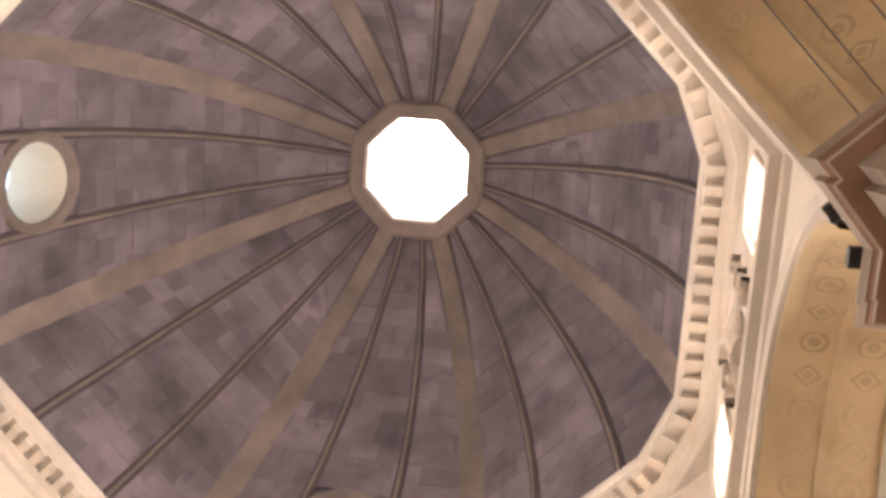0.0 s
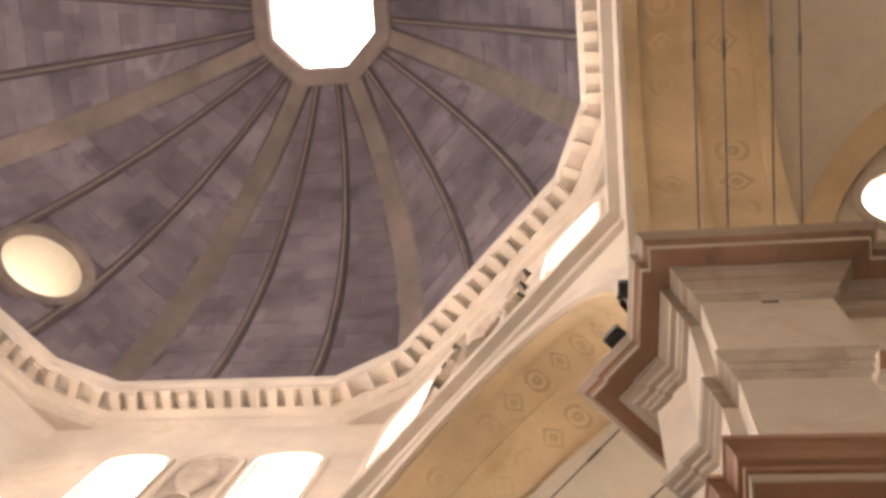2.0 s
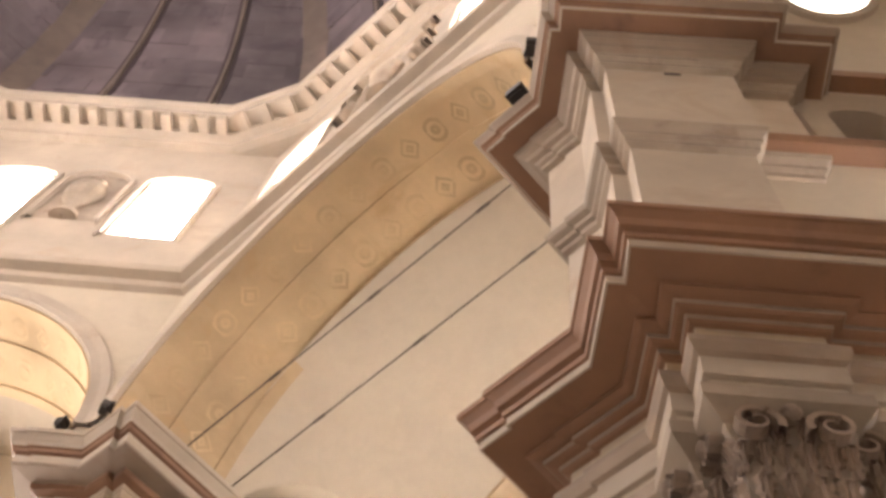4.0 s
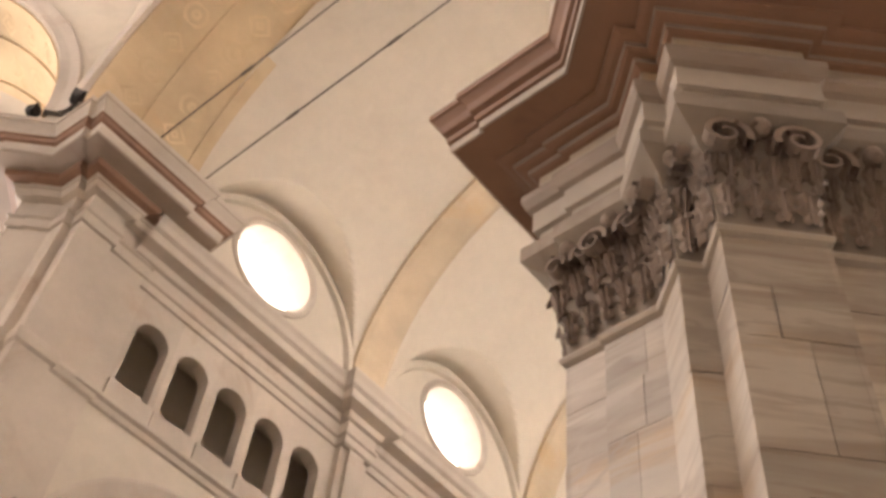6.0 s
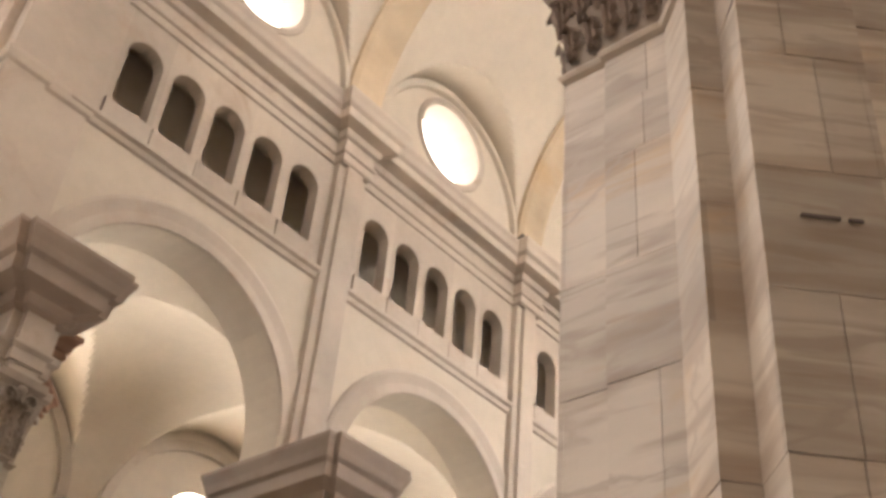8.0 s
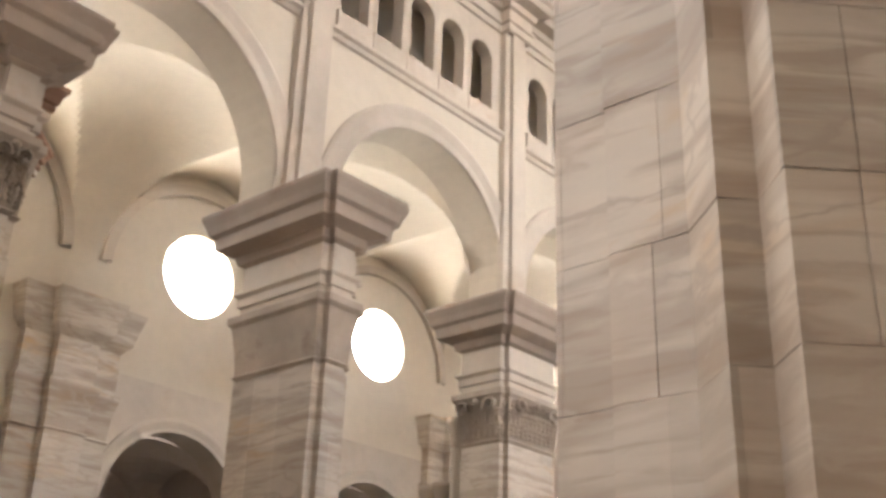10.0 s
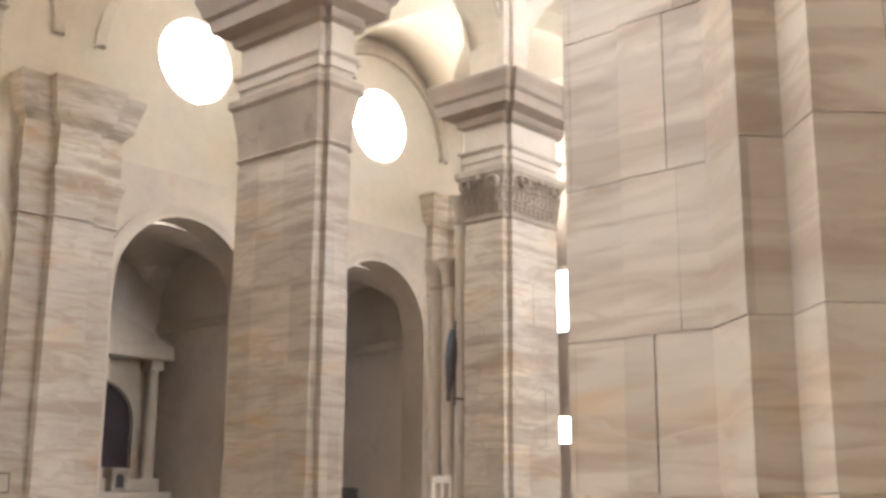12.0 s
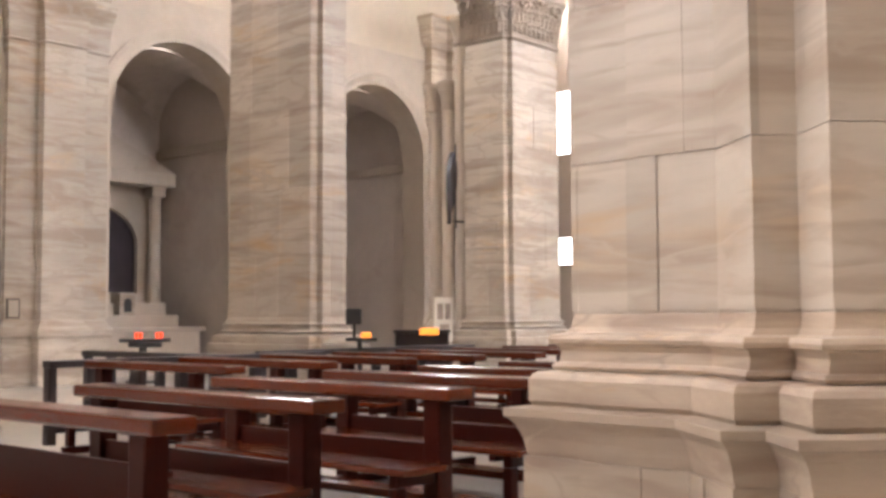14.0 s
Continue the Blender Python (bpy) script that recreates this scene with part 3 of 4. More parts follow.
dome = thing("dome", "octagonal ribbed dome of grey stone with a bright oculus", "dome", kind="structure")
NT = 24
for k in range(8):
    a = k * math.pi / 4 + math.pi / 2
    n = Vector((math.cos(a), math.sin(a), 0))
    u = Vector((-math.sin(a), math.cos(a), 0))
    c0 = Vector((CX, CY, 0))
    rnd = random.Random(100 + k)
    # courses of blocks, each a little proud or set back
    bm = bmesh.new()
    for i in range(NT):
        (a0, z0), (a1, z1) = dome_point(0, i / NT), dome_point(0, (i + 1) / NT)
        m = max(2, int(2 * a0 * TAN8 / 1.3))
        shift = 0.5 if i % 2 else 0.0
        cuts = [-1.0] + [-1 + 2 * (j + shift + rnd.uniform(-0.15, 0.15)) / m for j in range(1 if not shift else 0, m) if -0.97 < -1 + 2 * (j + shift) / m < 0.97] + [1.0]
        for q0, q1 in zip(cuts, cuts[1:]):
            d = rnd.uniform(0.0, 0.05)
            side_gap = 0.0 if q0 * q1 < 0 else min(abs(q0), abs(q1)) * a0 * TAN8
            zc = dome_point(0, 5.8 / NT)[1]
            if k in (2, 4, 6) and math.hypot(side_gap, max(0.0, z0 - zc, zc - z1)) < 1.8:
                continue
            vs = [bm.verts.new(c0 + n * (ap + d) + u * (ap * TAN8 * q) + Vector((0, 0, z))) for ap, z, q in ((a0, z0, q0), (a0, z0, q1), (a1, z1, q1), (a1, z1, q0))]
            bm.faces.new(vs)
    part("dome_panel", bm, DOME, dome)
    # rubble backing behind the open joints
    bm = bmesh.new()
    for i in range(NT):
        (a0, z0), (a1, z1) = dome_point(0, i / NT), dome_point(0, (i + 1) / NT)
        gap = 2.4 / (a0 * TAN8) if k in (2, 4, 6) and abs((z0 + z1) / 2 - dome_point(0, 5.8 / NT)[1]) < 3.0 else 0.0
        for q0, q1 in ((-1.0, -gap), (gap, 1.0)):
            bm.faces.new([bm.verts.new(c0 + n * (ap + 0.2) + u * ((ap + 0.2) * TAN8 * q) + Vector((0, 0, z))) for ap, z, q in ((a0, z0, q0), (a0, z0, q1), (a1, z1, q1), (a1, z1, q0))])
    part("backing", bm, GROOVE, dome)
    # broad rib on the edge between two panels
    av = a + math.pi / 8
    nv = Vector((math.cos(av), math.sin(av), 0))
    uv = Vector((-math.sin(av), math.cos(av), 0))
    path, nor = [], []
    for i in range(NT + 1):
        ap, z = dome_point(0, i / NT)
        path.append(c0 + nv * (ap / math.cos(math.pi / 8)) + Vector((0, 0, z)))
        ap2, z2 = dome_point(0, min(1, i / NT + 0.01))
        ap1, z1 = dome_point(0, max(0, i / NT - 0.01))
        tn = (nv * (ap2 - ap1) + Vector((0, 0, z2 - z1))).normalized()
        nor.append((-nv * tn.z + Vector((0, 0, tn.dot(nv)))).normalized())
    rings = []
    bm = bmesh.new()
    for i, (p, q) in enumerate(zip(path, nor)):
        w = 0.75 - 0.33 * i / NT
        rings.append([bm.verts.new(p + uv * s * w + q * h) for s, h in ((-1.15, -0.35), (-1.0, 0.16), (-0.8, 0.2), (0.8, 0.2), (1.0, 0.16), (1.15, -0.35))])
    for r0, r1 in zip(rings, rings[1:]):
        for j in range(5):
            bm.faces.new((r0[j], r0[j + 1], r1[j + 1], r1[j]))
    part("rib", bm, RIB, dome, "broad tan stone rib")
    # groove strips, coloured dark to carry the shade beside the rib
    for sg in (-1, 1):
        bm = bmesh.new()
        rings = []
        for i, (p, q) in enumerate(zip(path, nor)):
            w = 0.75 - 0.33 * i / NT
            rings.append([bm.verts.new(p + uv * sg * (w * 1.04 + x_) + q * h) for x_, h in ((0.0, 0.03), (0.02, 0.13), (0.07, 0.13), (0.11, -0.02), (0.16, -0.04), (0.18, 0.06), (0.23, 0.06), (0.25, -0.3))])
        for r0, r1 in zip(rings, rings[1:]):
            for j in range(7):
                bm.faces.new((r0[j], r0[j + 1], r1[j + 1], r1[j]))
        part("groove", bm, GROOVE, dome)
    # two slim double ribs on the panel, between strips darkened for their shade
    for s in (-0.36, 0.36):
        for mat, prof in ((RIB, ((-0.10, -0.1), (-0.10, 0.10), (-0.06, 0.17), (0.06, 0.17), (0.10, 0.10), (0.10, -0.1))),
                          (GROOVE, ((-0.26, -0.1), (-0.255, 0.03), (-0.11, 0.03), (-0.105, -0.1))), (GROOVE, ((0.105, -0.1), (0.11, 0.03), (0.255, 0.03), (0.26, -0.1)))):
            rings = []
            bm = bmesh.new()
            for i in range(NT + 1):
                ap, z = dome_point(0, i / NT)
                ap2, z2 = dome_point(0, min(1, i / NT + 0.01))
                ap1, z1 = dome_point(0, max(0, i / NT - 0.01))
                tn = (n * (ap2 - ap1) + Vector((0, 0, z2 - z1))).normalized()
                q = (-n * tn.z + Vector((0, 0, tn.dot(n)))).normalized()
                p = c0 + n * ap + u * (ap * TAN8 * s) + Vector((0, 0, z))
                f_ = 1.0 - 0.35 * i / NT
                rings.append([bm.verts.new(p + u * (x * f_) + q * h) for x, h in prof])
            for r0, r1 in zip(rings, rings[1:]):
                for j in range(len(prof) - 1):
                    bm.faces.new((r0[j], r0[j + 1], r1[j + 1], r1[j]))
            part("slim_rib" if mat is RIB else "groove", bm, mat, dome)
    if k in (2, 4, 6):
        # round window low in the panel
        ap, z = dome_point(0, 5.8 / NT)
        cen = c0 + n * ap + Vector((0, 0, z))
        for nm, mat, prof in (("roundel_field", DOME, ((3.7, 0.12), (2.1, 0.07))), ("roundel_frame", RIB, ((2.2, 0.1), (2.15, -0.12), (1.9, -0.2), (1.72, -0.1), (1.68, 0.1))), ("roundel_reveal", PLASTER, ((1.68, 0.1), (1.6, 0.6), (1.5, 2.6)))):
            bm = bmesh.new()
            rings = [[bm.verts.new(cen + u * (r * math.cos(2 * math.pi * j / 32)) + Vector((0, 0, 1.0 * r * math.sin(2 * math.pi * j / 32))) + n * (h - 0.28 * r * math.sin(2 * math.pi * j / 32))) for j in range(32)] for r, h in prof]
            for r0, r1 in zip(rings, rings[1:]):
                for j in range(32):
                    bm.faces.new((r0[j], r0[(j + 1) % 32], r1[(j + 1) % 32], r1[j]))
            part(nm, bm, mat, dome, "splayed pale reveal of a round window" if mat is PLASTER else "")
        part("roundel_pane", disc_bm(cen + n * 2.45, u, [(1.9 * math.cos(2 * math.pi * j / 32), 2.0 * math.sin(2 * math.pi * j / 32)) for j in range(32)]), BLUEPANE if k == 4 else ROUNDPANE, dome)
bm = bmesh.new()
sweep(bm, octagon(TOP_R * math.cos(math.pi / 8)), [(0.9, TOP_Z - 0.35), (0.75, TOP_Z - 0.45), (0.15, TOP_Z - 0.4), (0.0, TOP_Z - 0.3), (0.0, TOP_Z + 1.2)], caps=False)
part("oculus_ring", bm, RIB, dome, "tan stone ring round the oculus")
bm = bmesh.new()
bm.faces.new([bm.verts.new((x, y, TOP_Z + 0.6)) for x, y in octagon(TOP_R * math.cos(math.pi / 8) + 0.1)])
part("oculus_pane", bm, PANE, dome, "bright daylight in the oculus")

# ---------------------------------------------------------------- arms of the church
def groin_vault(bm, x0, x1, y0, y1, spring, nx=28, ny=20, rise_x=1.0, rise_y=0.55):
    """Ceiling of a bay: two crossing barrels, the higher one wins."""
    cx_, cy_ = (x0 + x1) / 2, (y0 + y1) / 2
    hx, hy = (x1 - x0) / 2, (y1 - y0) / 2
    grid = []
    for i in range(nx + 1):
        row = []
        for j in range(ny + 1):
            x, y = cx_ - hx * math.cos(math.pi * i / nx), cy_ - hy + 2 * hy * j / ny
            zx = math.sqrt(max(0, 1 - ((x - cx_) / hx) ** 2)) * hx * rise_x
            zy = math.sqrt(max(0, 1 - ((y - cy_) / (hy * 0.86)) ** 2)) * hy * rise_y if abs(y - cy_) < hy * 0.86 else 0
            row.append(bm.verts.new((x, y, spring + max(zx, zy))))
        grid.append(row)
    for i in range(nx):
        for j in range(ny):
            bm.faces.new((grid[i][j], grid[i + 1][j], grid[i + 1][j + 1], grid[i][j + 1]))


def nave_side(mirror):
    """One long wall of the nave, bay by bay; mirror -1 is the wall at the lower x."""
    wx = WALL_X if mirror < 0 else NEAR_X
    n = Vector((-mirror, 0, 0))
    u = Vector((0, 1, 0))
    o = Vector((wx, 0, 0))
    for i in range(5):
        y0, y1 = PIL_Y[i], PIL_Y[i + 1]
        cy_ = (y0 + y1) / 2
        ca_ = cy_ + (0.36 if i == 1 else 0.0)
        bay = thing("nave_bay", "pale nave wall bay with an arcade arch and a five-arched gallery", "wall", "bays of the nave", "structure")
        bm = bmesh.new()
        holed(bm, o, u, n, y0, y1, 9.8, 14.2, arch_points(ca_, 2.58, 10.5, 9.805, 28), (ca_, 11.2), 0.95)
        part("arcade_wall", bm, PLASTER, bay)
        bm = bmesh.new()
        pth = [o + u * (ca_ + 2.58 * math.cos(math.pi * j / 28)) + Vector((0, 0, 10.5 + 2.58 * math.sin(math.pi * j / 28))) for j in range(29)]
        nr = [u * -math.cos(math.pi * j / 28) + Vector((0, 0, -math.sin(math.pi * j / 28))) for j in range(29)]
        band_along(bm, pth, nr, n, [(0.0, -0.5), (0.05, -0.5), (0.08, -0.42), (0.04, -0.2), (0.05, 0.0), (0.0, 0.02)])
        part("archivolt", bm, STONE, bay)
        # gallery: five round-headed openings
        bm = bmesh.new()
        g0, g1 = cy_ - 2.55, cy_ + 2.55
        step = (g1 - g0) / 5
        for j in range(5):
            c = g0 + (j + 0.5) * step
            one = bmesh.new()
            holed(one, o, u, n, c - step / 2, c + step / 2, 14.72, 17.3, arch_points(c, 0.385, 16.05, 14.725, 12), (c, 15.8), 0.3)
            part("gallery_arch", one, STONE, bay)
        for q0, q1 in ((y0, g0), (g1, y1)):
            add_box(bm, min(wx, wx + 0.45 * mirror), max(wx, wx + 0.45 * mirror), q0, q1, 14.2, 17.3)
        part("gallery_jamb", bm, STONE, bay)
        for j in range(5):
            c = g0 + (j + 0.5) * step
            bm = bmesh.new()
            xo = wx - 0.06 * mirror
            add_box(bm, min(xo, wx + 0.3 * mirror), max(xo, wx + 0.3 * mirror), c - step / 2 + 0.012, c + step / 2 - 0.012, 14.25, 14.72)
            part("parapet_slab", bm, STONE, bay)
        bm = bmesh.new()
        add_box(bm, min(wx + 1.3 * mirror, wx + 1.4 * mirror), max(wx + 1.3 * mirror, wx + 1.4 * mirror), y0, y1, 14.2, 17.6)
        add_box(bm, min(wx, wx + 2.0 * mirror), max(wx, wx + 2.0 * mirror), y0, y1, 17.32, 17.5)
        add_box(bm, min(wx + 0.46 * mirror, wx + 2.0 * mirror), max(wx + 0.46 * mirror, wx + 2.0 * mirror), y0, y1, 14.0, 14.2)
        part("gallery_passage", bm, PLASTER, bay, "shaded passage behind the gallery")
        # string course and main cornice
        for nm, prof, mat in (("string_course", [(0, 14.0), (0.06, 14.03), (0.09, 14.12), (0.16, 14.17), (0.16, 14.25), (0, 14.26)], STONE),
                              ("main_cornice", [(0, 17.0), (0.05, 17.02), (0.05, 17.2), (0.10, 17.24), (0.10, 17.3), (0.04, 17.32), (0.04, 17.6), (0.12, 17.64), (0.16, 17.78), (0.40, 17.86), (0.42, 18.06), (0.50, 18.14), (0.53, 18.28), (0.58, 18.40), (0.58, 18.45), (0, 18.5)], STONE)):
            bm = bmesh.new()
            rings = []
            for d, z in prof:
                rings.append([bm.verts.new((wx + n.x * d, y, z)) for y in (y0, y1)])
            for r0, r1 in zip(rings, rings[1:]):
                bm.faces.new((r0[0], r0[1], r1[1], r1[0]))
            part(nm, bm, mat, bay)
        # lunette with a round window
        bm = bmesh.new()
        holed(bm, o, u, n, y0, y1, 18.45, 22.6, circle_points(cy_, 20.3, 1.1), (cy_, 20.3), 0.8)
        part("lunette", bm, PLASTER, bay)
        bm = bmesh.new()
        rings = [[bm.verts.new(o + u * (cy_ + r * math.cos(2 * math.pi * j / 36)) + Vector((0, 0, 20.3 + r * math.sin(2 * math.pi * j / 36))) + n * h) for j in range(36)] for r, h in ((1.28, 0.0), (1.26, 0.05), (1.16, 0.06), (1.08, 0.0), (1.03, -0.72))]
        for r0, r1 in zip(rings, rings[1:]):
            for j in range(36):
                bm.faces.new((r0[j], r0[(j + 1) % 36], r1[(j + 1) % 36], r1[j]))
        w = part("window_frame", bm, STONE, bay)
        # panes of the unseen facing side are made brighter to light the visible wall
        part("window_pane", disc_bm(o - n * 0.71, u, circle_points(cy_, 20.3, 1.06)), NAVEPANE if mirror < 0 else FACINGPANE, w, "bright round window pane")
        # moulded wall rib over the lunette
        bm = bmesh.new()
        pth = [o + u * (cy_ + 2.6 * math.cos(math.pi * j / 28)) + Vector((0, 0, 18.75 + 2.95 * math.sin(math.pi * j / 28))) for j in range(29)]
        band_along(bm, pth, nr, n, [(0.0, -0.1), (0.12, -0.1), (0.14, 0.06), (0.0, 0.1)])
        part("wall_rib", bm, PLASTER, bay)
        # pilaster between the bays
        if i > 0:
            bm = bmesh.new()
            sweep(bm, [(wx - 0.01, y0 - 0.4), (wx + n.x * 0.16, y0 - 0.4), (wx + n.x * 0.16, y0 - 0.22), (wx + n.x * 0.26, y0 - 0.22), (wx + n.x * 0.26, y0 + 0.22), (wx + n.x * 0.16, y0 + 0.22), (wx + n.x * 0.16, y0 + 0.4), (wx - 0.01, y0 + 0.4)], [(0, 9.8), (0, 17.3)])
            part("pilaster", bm, STONE, bay)
            bm = bmesh.new()
            ol = [(wx, y0 - 0.4), (wx + n.x * 0.26, y0 - 0.4), (wx + n.x * 0.26, y0 + 0.4), (wx, y0 + 0.4)]
            if n.x < 0:
                ol = ol[::-1]
            sweep(bm, ol, [(0.0, 16.98), (0.05, 17.02), (0.05, 17.2), (0.10, 17.24), (0.10, 17.3), (0.04, 17.32), (0.04, 17.6), (0.12, 17.64), (0.16, 17.78), (0.40, 17.86), (0.42, 18.06), (0.50, 18.14), (0.53, 18.28), (0.58, 18.42), (0.58, 18.47), (0, 18.52)])
            part("cornice_break", bm, STONE, bay)


nave_side(-1)
nave_side(1)

for i in range(5):
    y0, y1 = PIL_Y[i], PIL_Y[i + 1]
    bm = bmesh.new()
    groin_vault(bm, WALL_X, NEAR_X, y0, y1, 18.5, 110, 90, 1.06, 1.12)
    tagged(mesh_object("nave_vault", bm, PLASTER), "cream plaster groin vault over a nave bay", "vault", "vaults of the nave", "structure")
    if i > 0:
        bm = bmesh.new()
        R_ = (NEAR_X - WALL_X) / 2
        pth = [Vector((CX + R_ * math.cos(math.pi * j / 40), y0, 18.5 + 1.06 * R_ * math.sin(math.pi * j / 40))) for j in range(41)]
        nr = [Vector((-math.cos(math.pi * j / 40), 0, -math.sin(math.pi * j / 40))) for j in range(41)]
        band_along(bm, pth, nr, Vector((0, 1, 0)), [(-0.5, -0.1), (0.5, -0.1), (0.5, 0.12), (0.36, 0.18), (-0.36, 0.18), (-0.5, 0.12)])
        tagged(mesh_object("transverse_arch", bm, TAN), "pale tan painted transverse arch of the nave vault", "arch", "transverse arches", "structure")

# piers of the nave arcade
def nave_pier(x0, x1, y0, y1, lift=0.0, leaves=True):
    p = thing("nave_pier", "tall pale marble pier with moulded base and entablature", "pier", "piers of the nave", "structure")
    out = [(x0, y0), (x1 - 0.12, y0), (x1 - 0.12, y0 + 0.15), (x1, y0 + 0.15), (x1, y1 - 0.15), (x1 - 0.12, y1 - 0.15), (x1 - 0.12, y1), (x0, y1)]
    for nm, prof, mat in (
            ("pedestal", [(0.26, 0), (0.26, 0.1), (0.20, 0.16), (0.20, 0.74), (0.26, 0.86), (0.27, 0.93), (0.18, 0.94)], MARBLE),
            ("base_moulding", [(0.18, 0.94), (0.19, 0.96), (0.19, 1.06), (0.05, 1.10), (0.11, 1.13), (0.05, 1.17), (0.05, 1.21), (0.09, 1.245), (0.03, 1.28), (0.0, 1.36)], MARBLE),
            ("shaft", [(0, 1.36), (-0.015, 6.82)], MARBLE),
            ("capital", [(0.0, 6.82), (0.04, 6.87), (0.0, 6.91), (0.03, 7.3), (0.1, 7.75), (0.16, 7.82), (0.16, 7.94), (0.02, 7.95)], RELIEF),
            ("architrave", [(0.02, 7.95), (0.02, 8.13), (0.06, 8.14), (0.06, 8.30), (0.12, 8.36), (0.12, 8.40), (0.02, 8.41), (0.02, 8.9)], STONE),
            ("cornice", [(0.02, 8.9), (0.12, 8.95), (0.16, 9.1), (0.42, 9.2), (0.45, 9.42), (0.52, 9.48), (0.56, 9.62), (0.63, 9.78), (0.63, 9.85), (0.0, 9.87)], DULL)):
        bm = bmesh.new()
        sweep(bm, out, [(d, z + (lift if z > 6.5 else 0.0)) for d, z in prof])
        part(nm, bm, mat, p)
    if y0 < 20 and x0 < -10:
        if leaves:
            leafy_capital(p, offset_loop(out, 0.02), 6.9 + lift, 7.84 + lift, 0, 6, RELIEF)
        marble_slabs(p, offset_loop(out, -0.01), 0, 6, 1.37, 6.8, int(y0), 0.7, 1.3)
    return p


nave_pier(-14.9, -12.8, 11.5, 12.25, 0.05, False)
far_pier = nave_pier(-15.1, -13.95, 17.75, 19.62, 0.2)
for z in (2.62, 2.74, 3.1, 3.22):
    part("panel_moulding", box_bm(-15.0, -14.2, 17.715, 17.76, z, z + 0.05, bevel=0.008), STONE, far_pier)
nave_pier(-14.9, -12.8, 5.5, 6.2, 0.5)
nave_pier(-15.1, -13.8, 24.0, 24.8)
nave_pier(-15.1, -13.8, 30.3, 31.1)
for i in range(1, 5):
    nave_pier(NEAR_X - 0.2, NEAR_X + 0.9, PIL_Y[i] - 0.4, PIL_Y[i] + 0.4)

# aisle: outer wall with chapels and round windows, vaults
for i in range(5):
    y0, y1 = PIL_Y[i], PIL_Y[i + 1]
    c = (y0 + y1) / 2
    o, u, n = Vector((AISLE_X, 0, 0)), Vector((0, 1, 0)), Vector((1, 0, 0))
    b = thing("aisle_bay", "pale aisle wall with an arched chapel opening and a round window", "wall", "bays of the aisle", "structure")
    bm = bmesh.new()
    holed(bm, o, u, n, y0, y1, 0, 8.6, arch_points(c, 1.88, 5.75, 0.01, 24), (c, 4.0), 0.8)
    part("chapel_wall", bm, STONE, b)
    bm = bmesh.new()
    holed(bm, o, u, n, y0, y1, 8.6, 16, circle_points(c, 11.5, 1.03), (c, 11.5), 0.95)
    part("upper_wall", bm, PLASTER, b)
    bm = bmesh.new()
    pth = [o + u * (c + 1.88 * math.cos(math.pi * j / 24)) + Vector((0, 0, 5.75 + 1.88 * math.sin(math.pi * j / 24))) for j in range(25)]
    nr = [u * -math.cos(math.pi * j / 24) + Vector((0, 0, -math.sin(math.pi * j / 24))) for j in range(25)]
    pth, nr = [pth[0] - Vector((0, 0, 4.4))] + pth + [pth[-1] - Vector((0, 0, 4.4))], [nr[0]] + nr + [nr[-1]]
    band_along(bm, pth, nr, n, [(0.0, -0.3), (0.08, -0.3), (0.1, -0.2), (0.06, -0.05), (0.06, 0.03), (0.0, 0.03)])
    part("archivolt", bm, STONE, b)
    part("window_pane", disc_bm(o - n * 0.85, u, circle_points(c, 11.5, 1.04)), SUNPANE, b, "bright round window pane")
    bm = bmesh.new()
    pth = [o + u * (c + 2.6 * math.cos(math.pi * j / 24)) + Vector((0, 0, 11.0 + 2.6 * math.sin(math.pi * j / 24))) for j in range(25)]
    band_along(bm, pth, nr[1:-1], n, [(0.0, -0.15), (0.15, -0.15), (0.15, 0.1), (0.0, 0.1)])
    part("wall_rib", bm, STONE, b)
    for nm, w_, d_, prof in (("pilaster", 1.12, 0.22, [(0.0, 0), (0.06, 0.02), (0.06, 0.95), (0.12, 1.0), (0.12, 1.1), (0.05, 1.2), (0.0, 1.32), (0.0, 6.9), (0.05, 6.93), (0.0, 6.97), (0.04, 7.5), (0.12, 7.85), (0.12, 7.95), (0.02, 7.96), (0.04, 8.4), (0.02, 8.9), (0.2, 9.1), (0.26, 9.4), (0.36, 9.75), (0.36, 9.82), (0.0, 9.84)]),
                              ("inner_pilaster", 0.46, 0.44, [(0.0, 0), (0.08, 0.02), (0.08, 0.95), (0.14, 1.0), (0.14, 1.1), (0.07, 1.2), (0.0, 1.34), (0.0, 6.9), (0.05, 6.93), (0.0, 6.97), (0.04, 7.5), (0.14, 7.85), (0.14, 7.95), (0.02, 7.96), (0.04, 8.4), (0.02, 8.9), (0.22, 9.1), (0.28, 9.4), (0.38, 9.77), (0.38, 9.84), (0.0, 9.86)])):
        bm = bmesh.new()
        sweep(bm, [(AISLE_X - 0.05, y1 - w_), (AISLE_X + d_, y1 - w_), (AISLE_X + d_, y1 + w_), (AISLE_X - 0.05, y1 + w_)], prof)
        part(nm, bm, MARBLE, b)
    bm = bmesh.new()
    add_box(bm, AISLE_X - 4.3, AISLE_X - 4.0, y0 + 0.7, y1 - 0.7, 0, 9)
    part("chapel_back_wall", bm, CHAPEL, b)
    for q0, q1 in ((y0 + 0.7, y0 + 1.0), (y1 - 1.0, y1 - 0.7)):
        part("chapel_side_wall", box_bm(AISLE_X - 4.0, AISLE_X - 0.8, q0, q1, 0, 9), CHAPEL, b)
        part("chapel_string", box_bm(AISLE_X - 3.98, AISLE_X - 0.8, q0 - 0.1, q1 + 0.1, 5.5, 5.75, bevel=0.03), STONE, b)
    bm = bmesh.new()
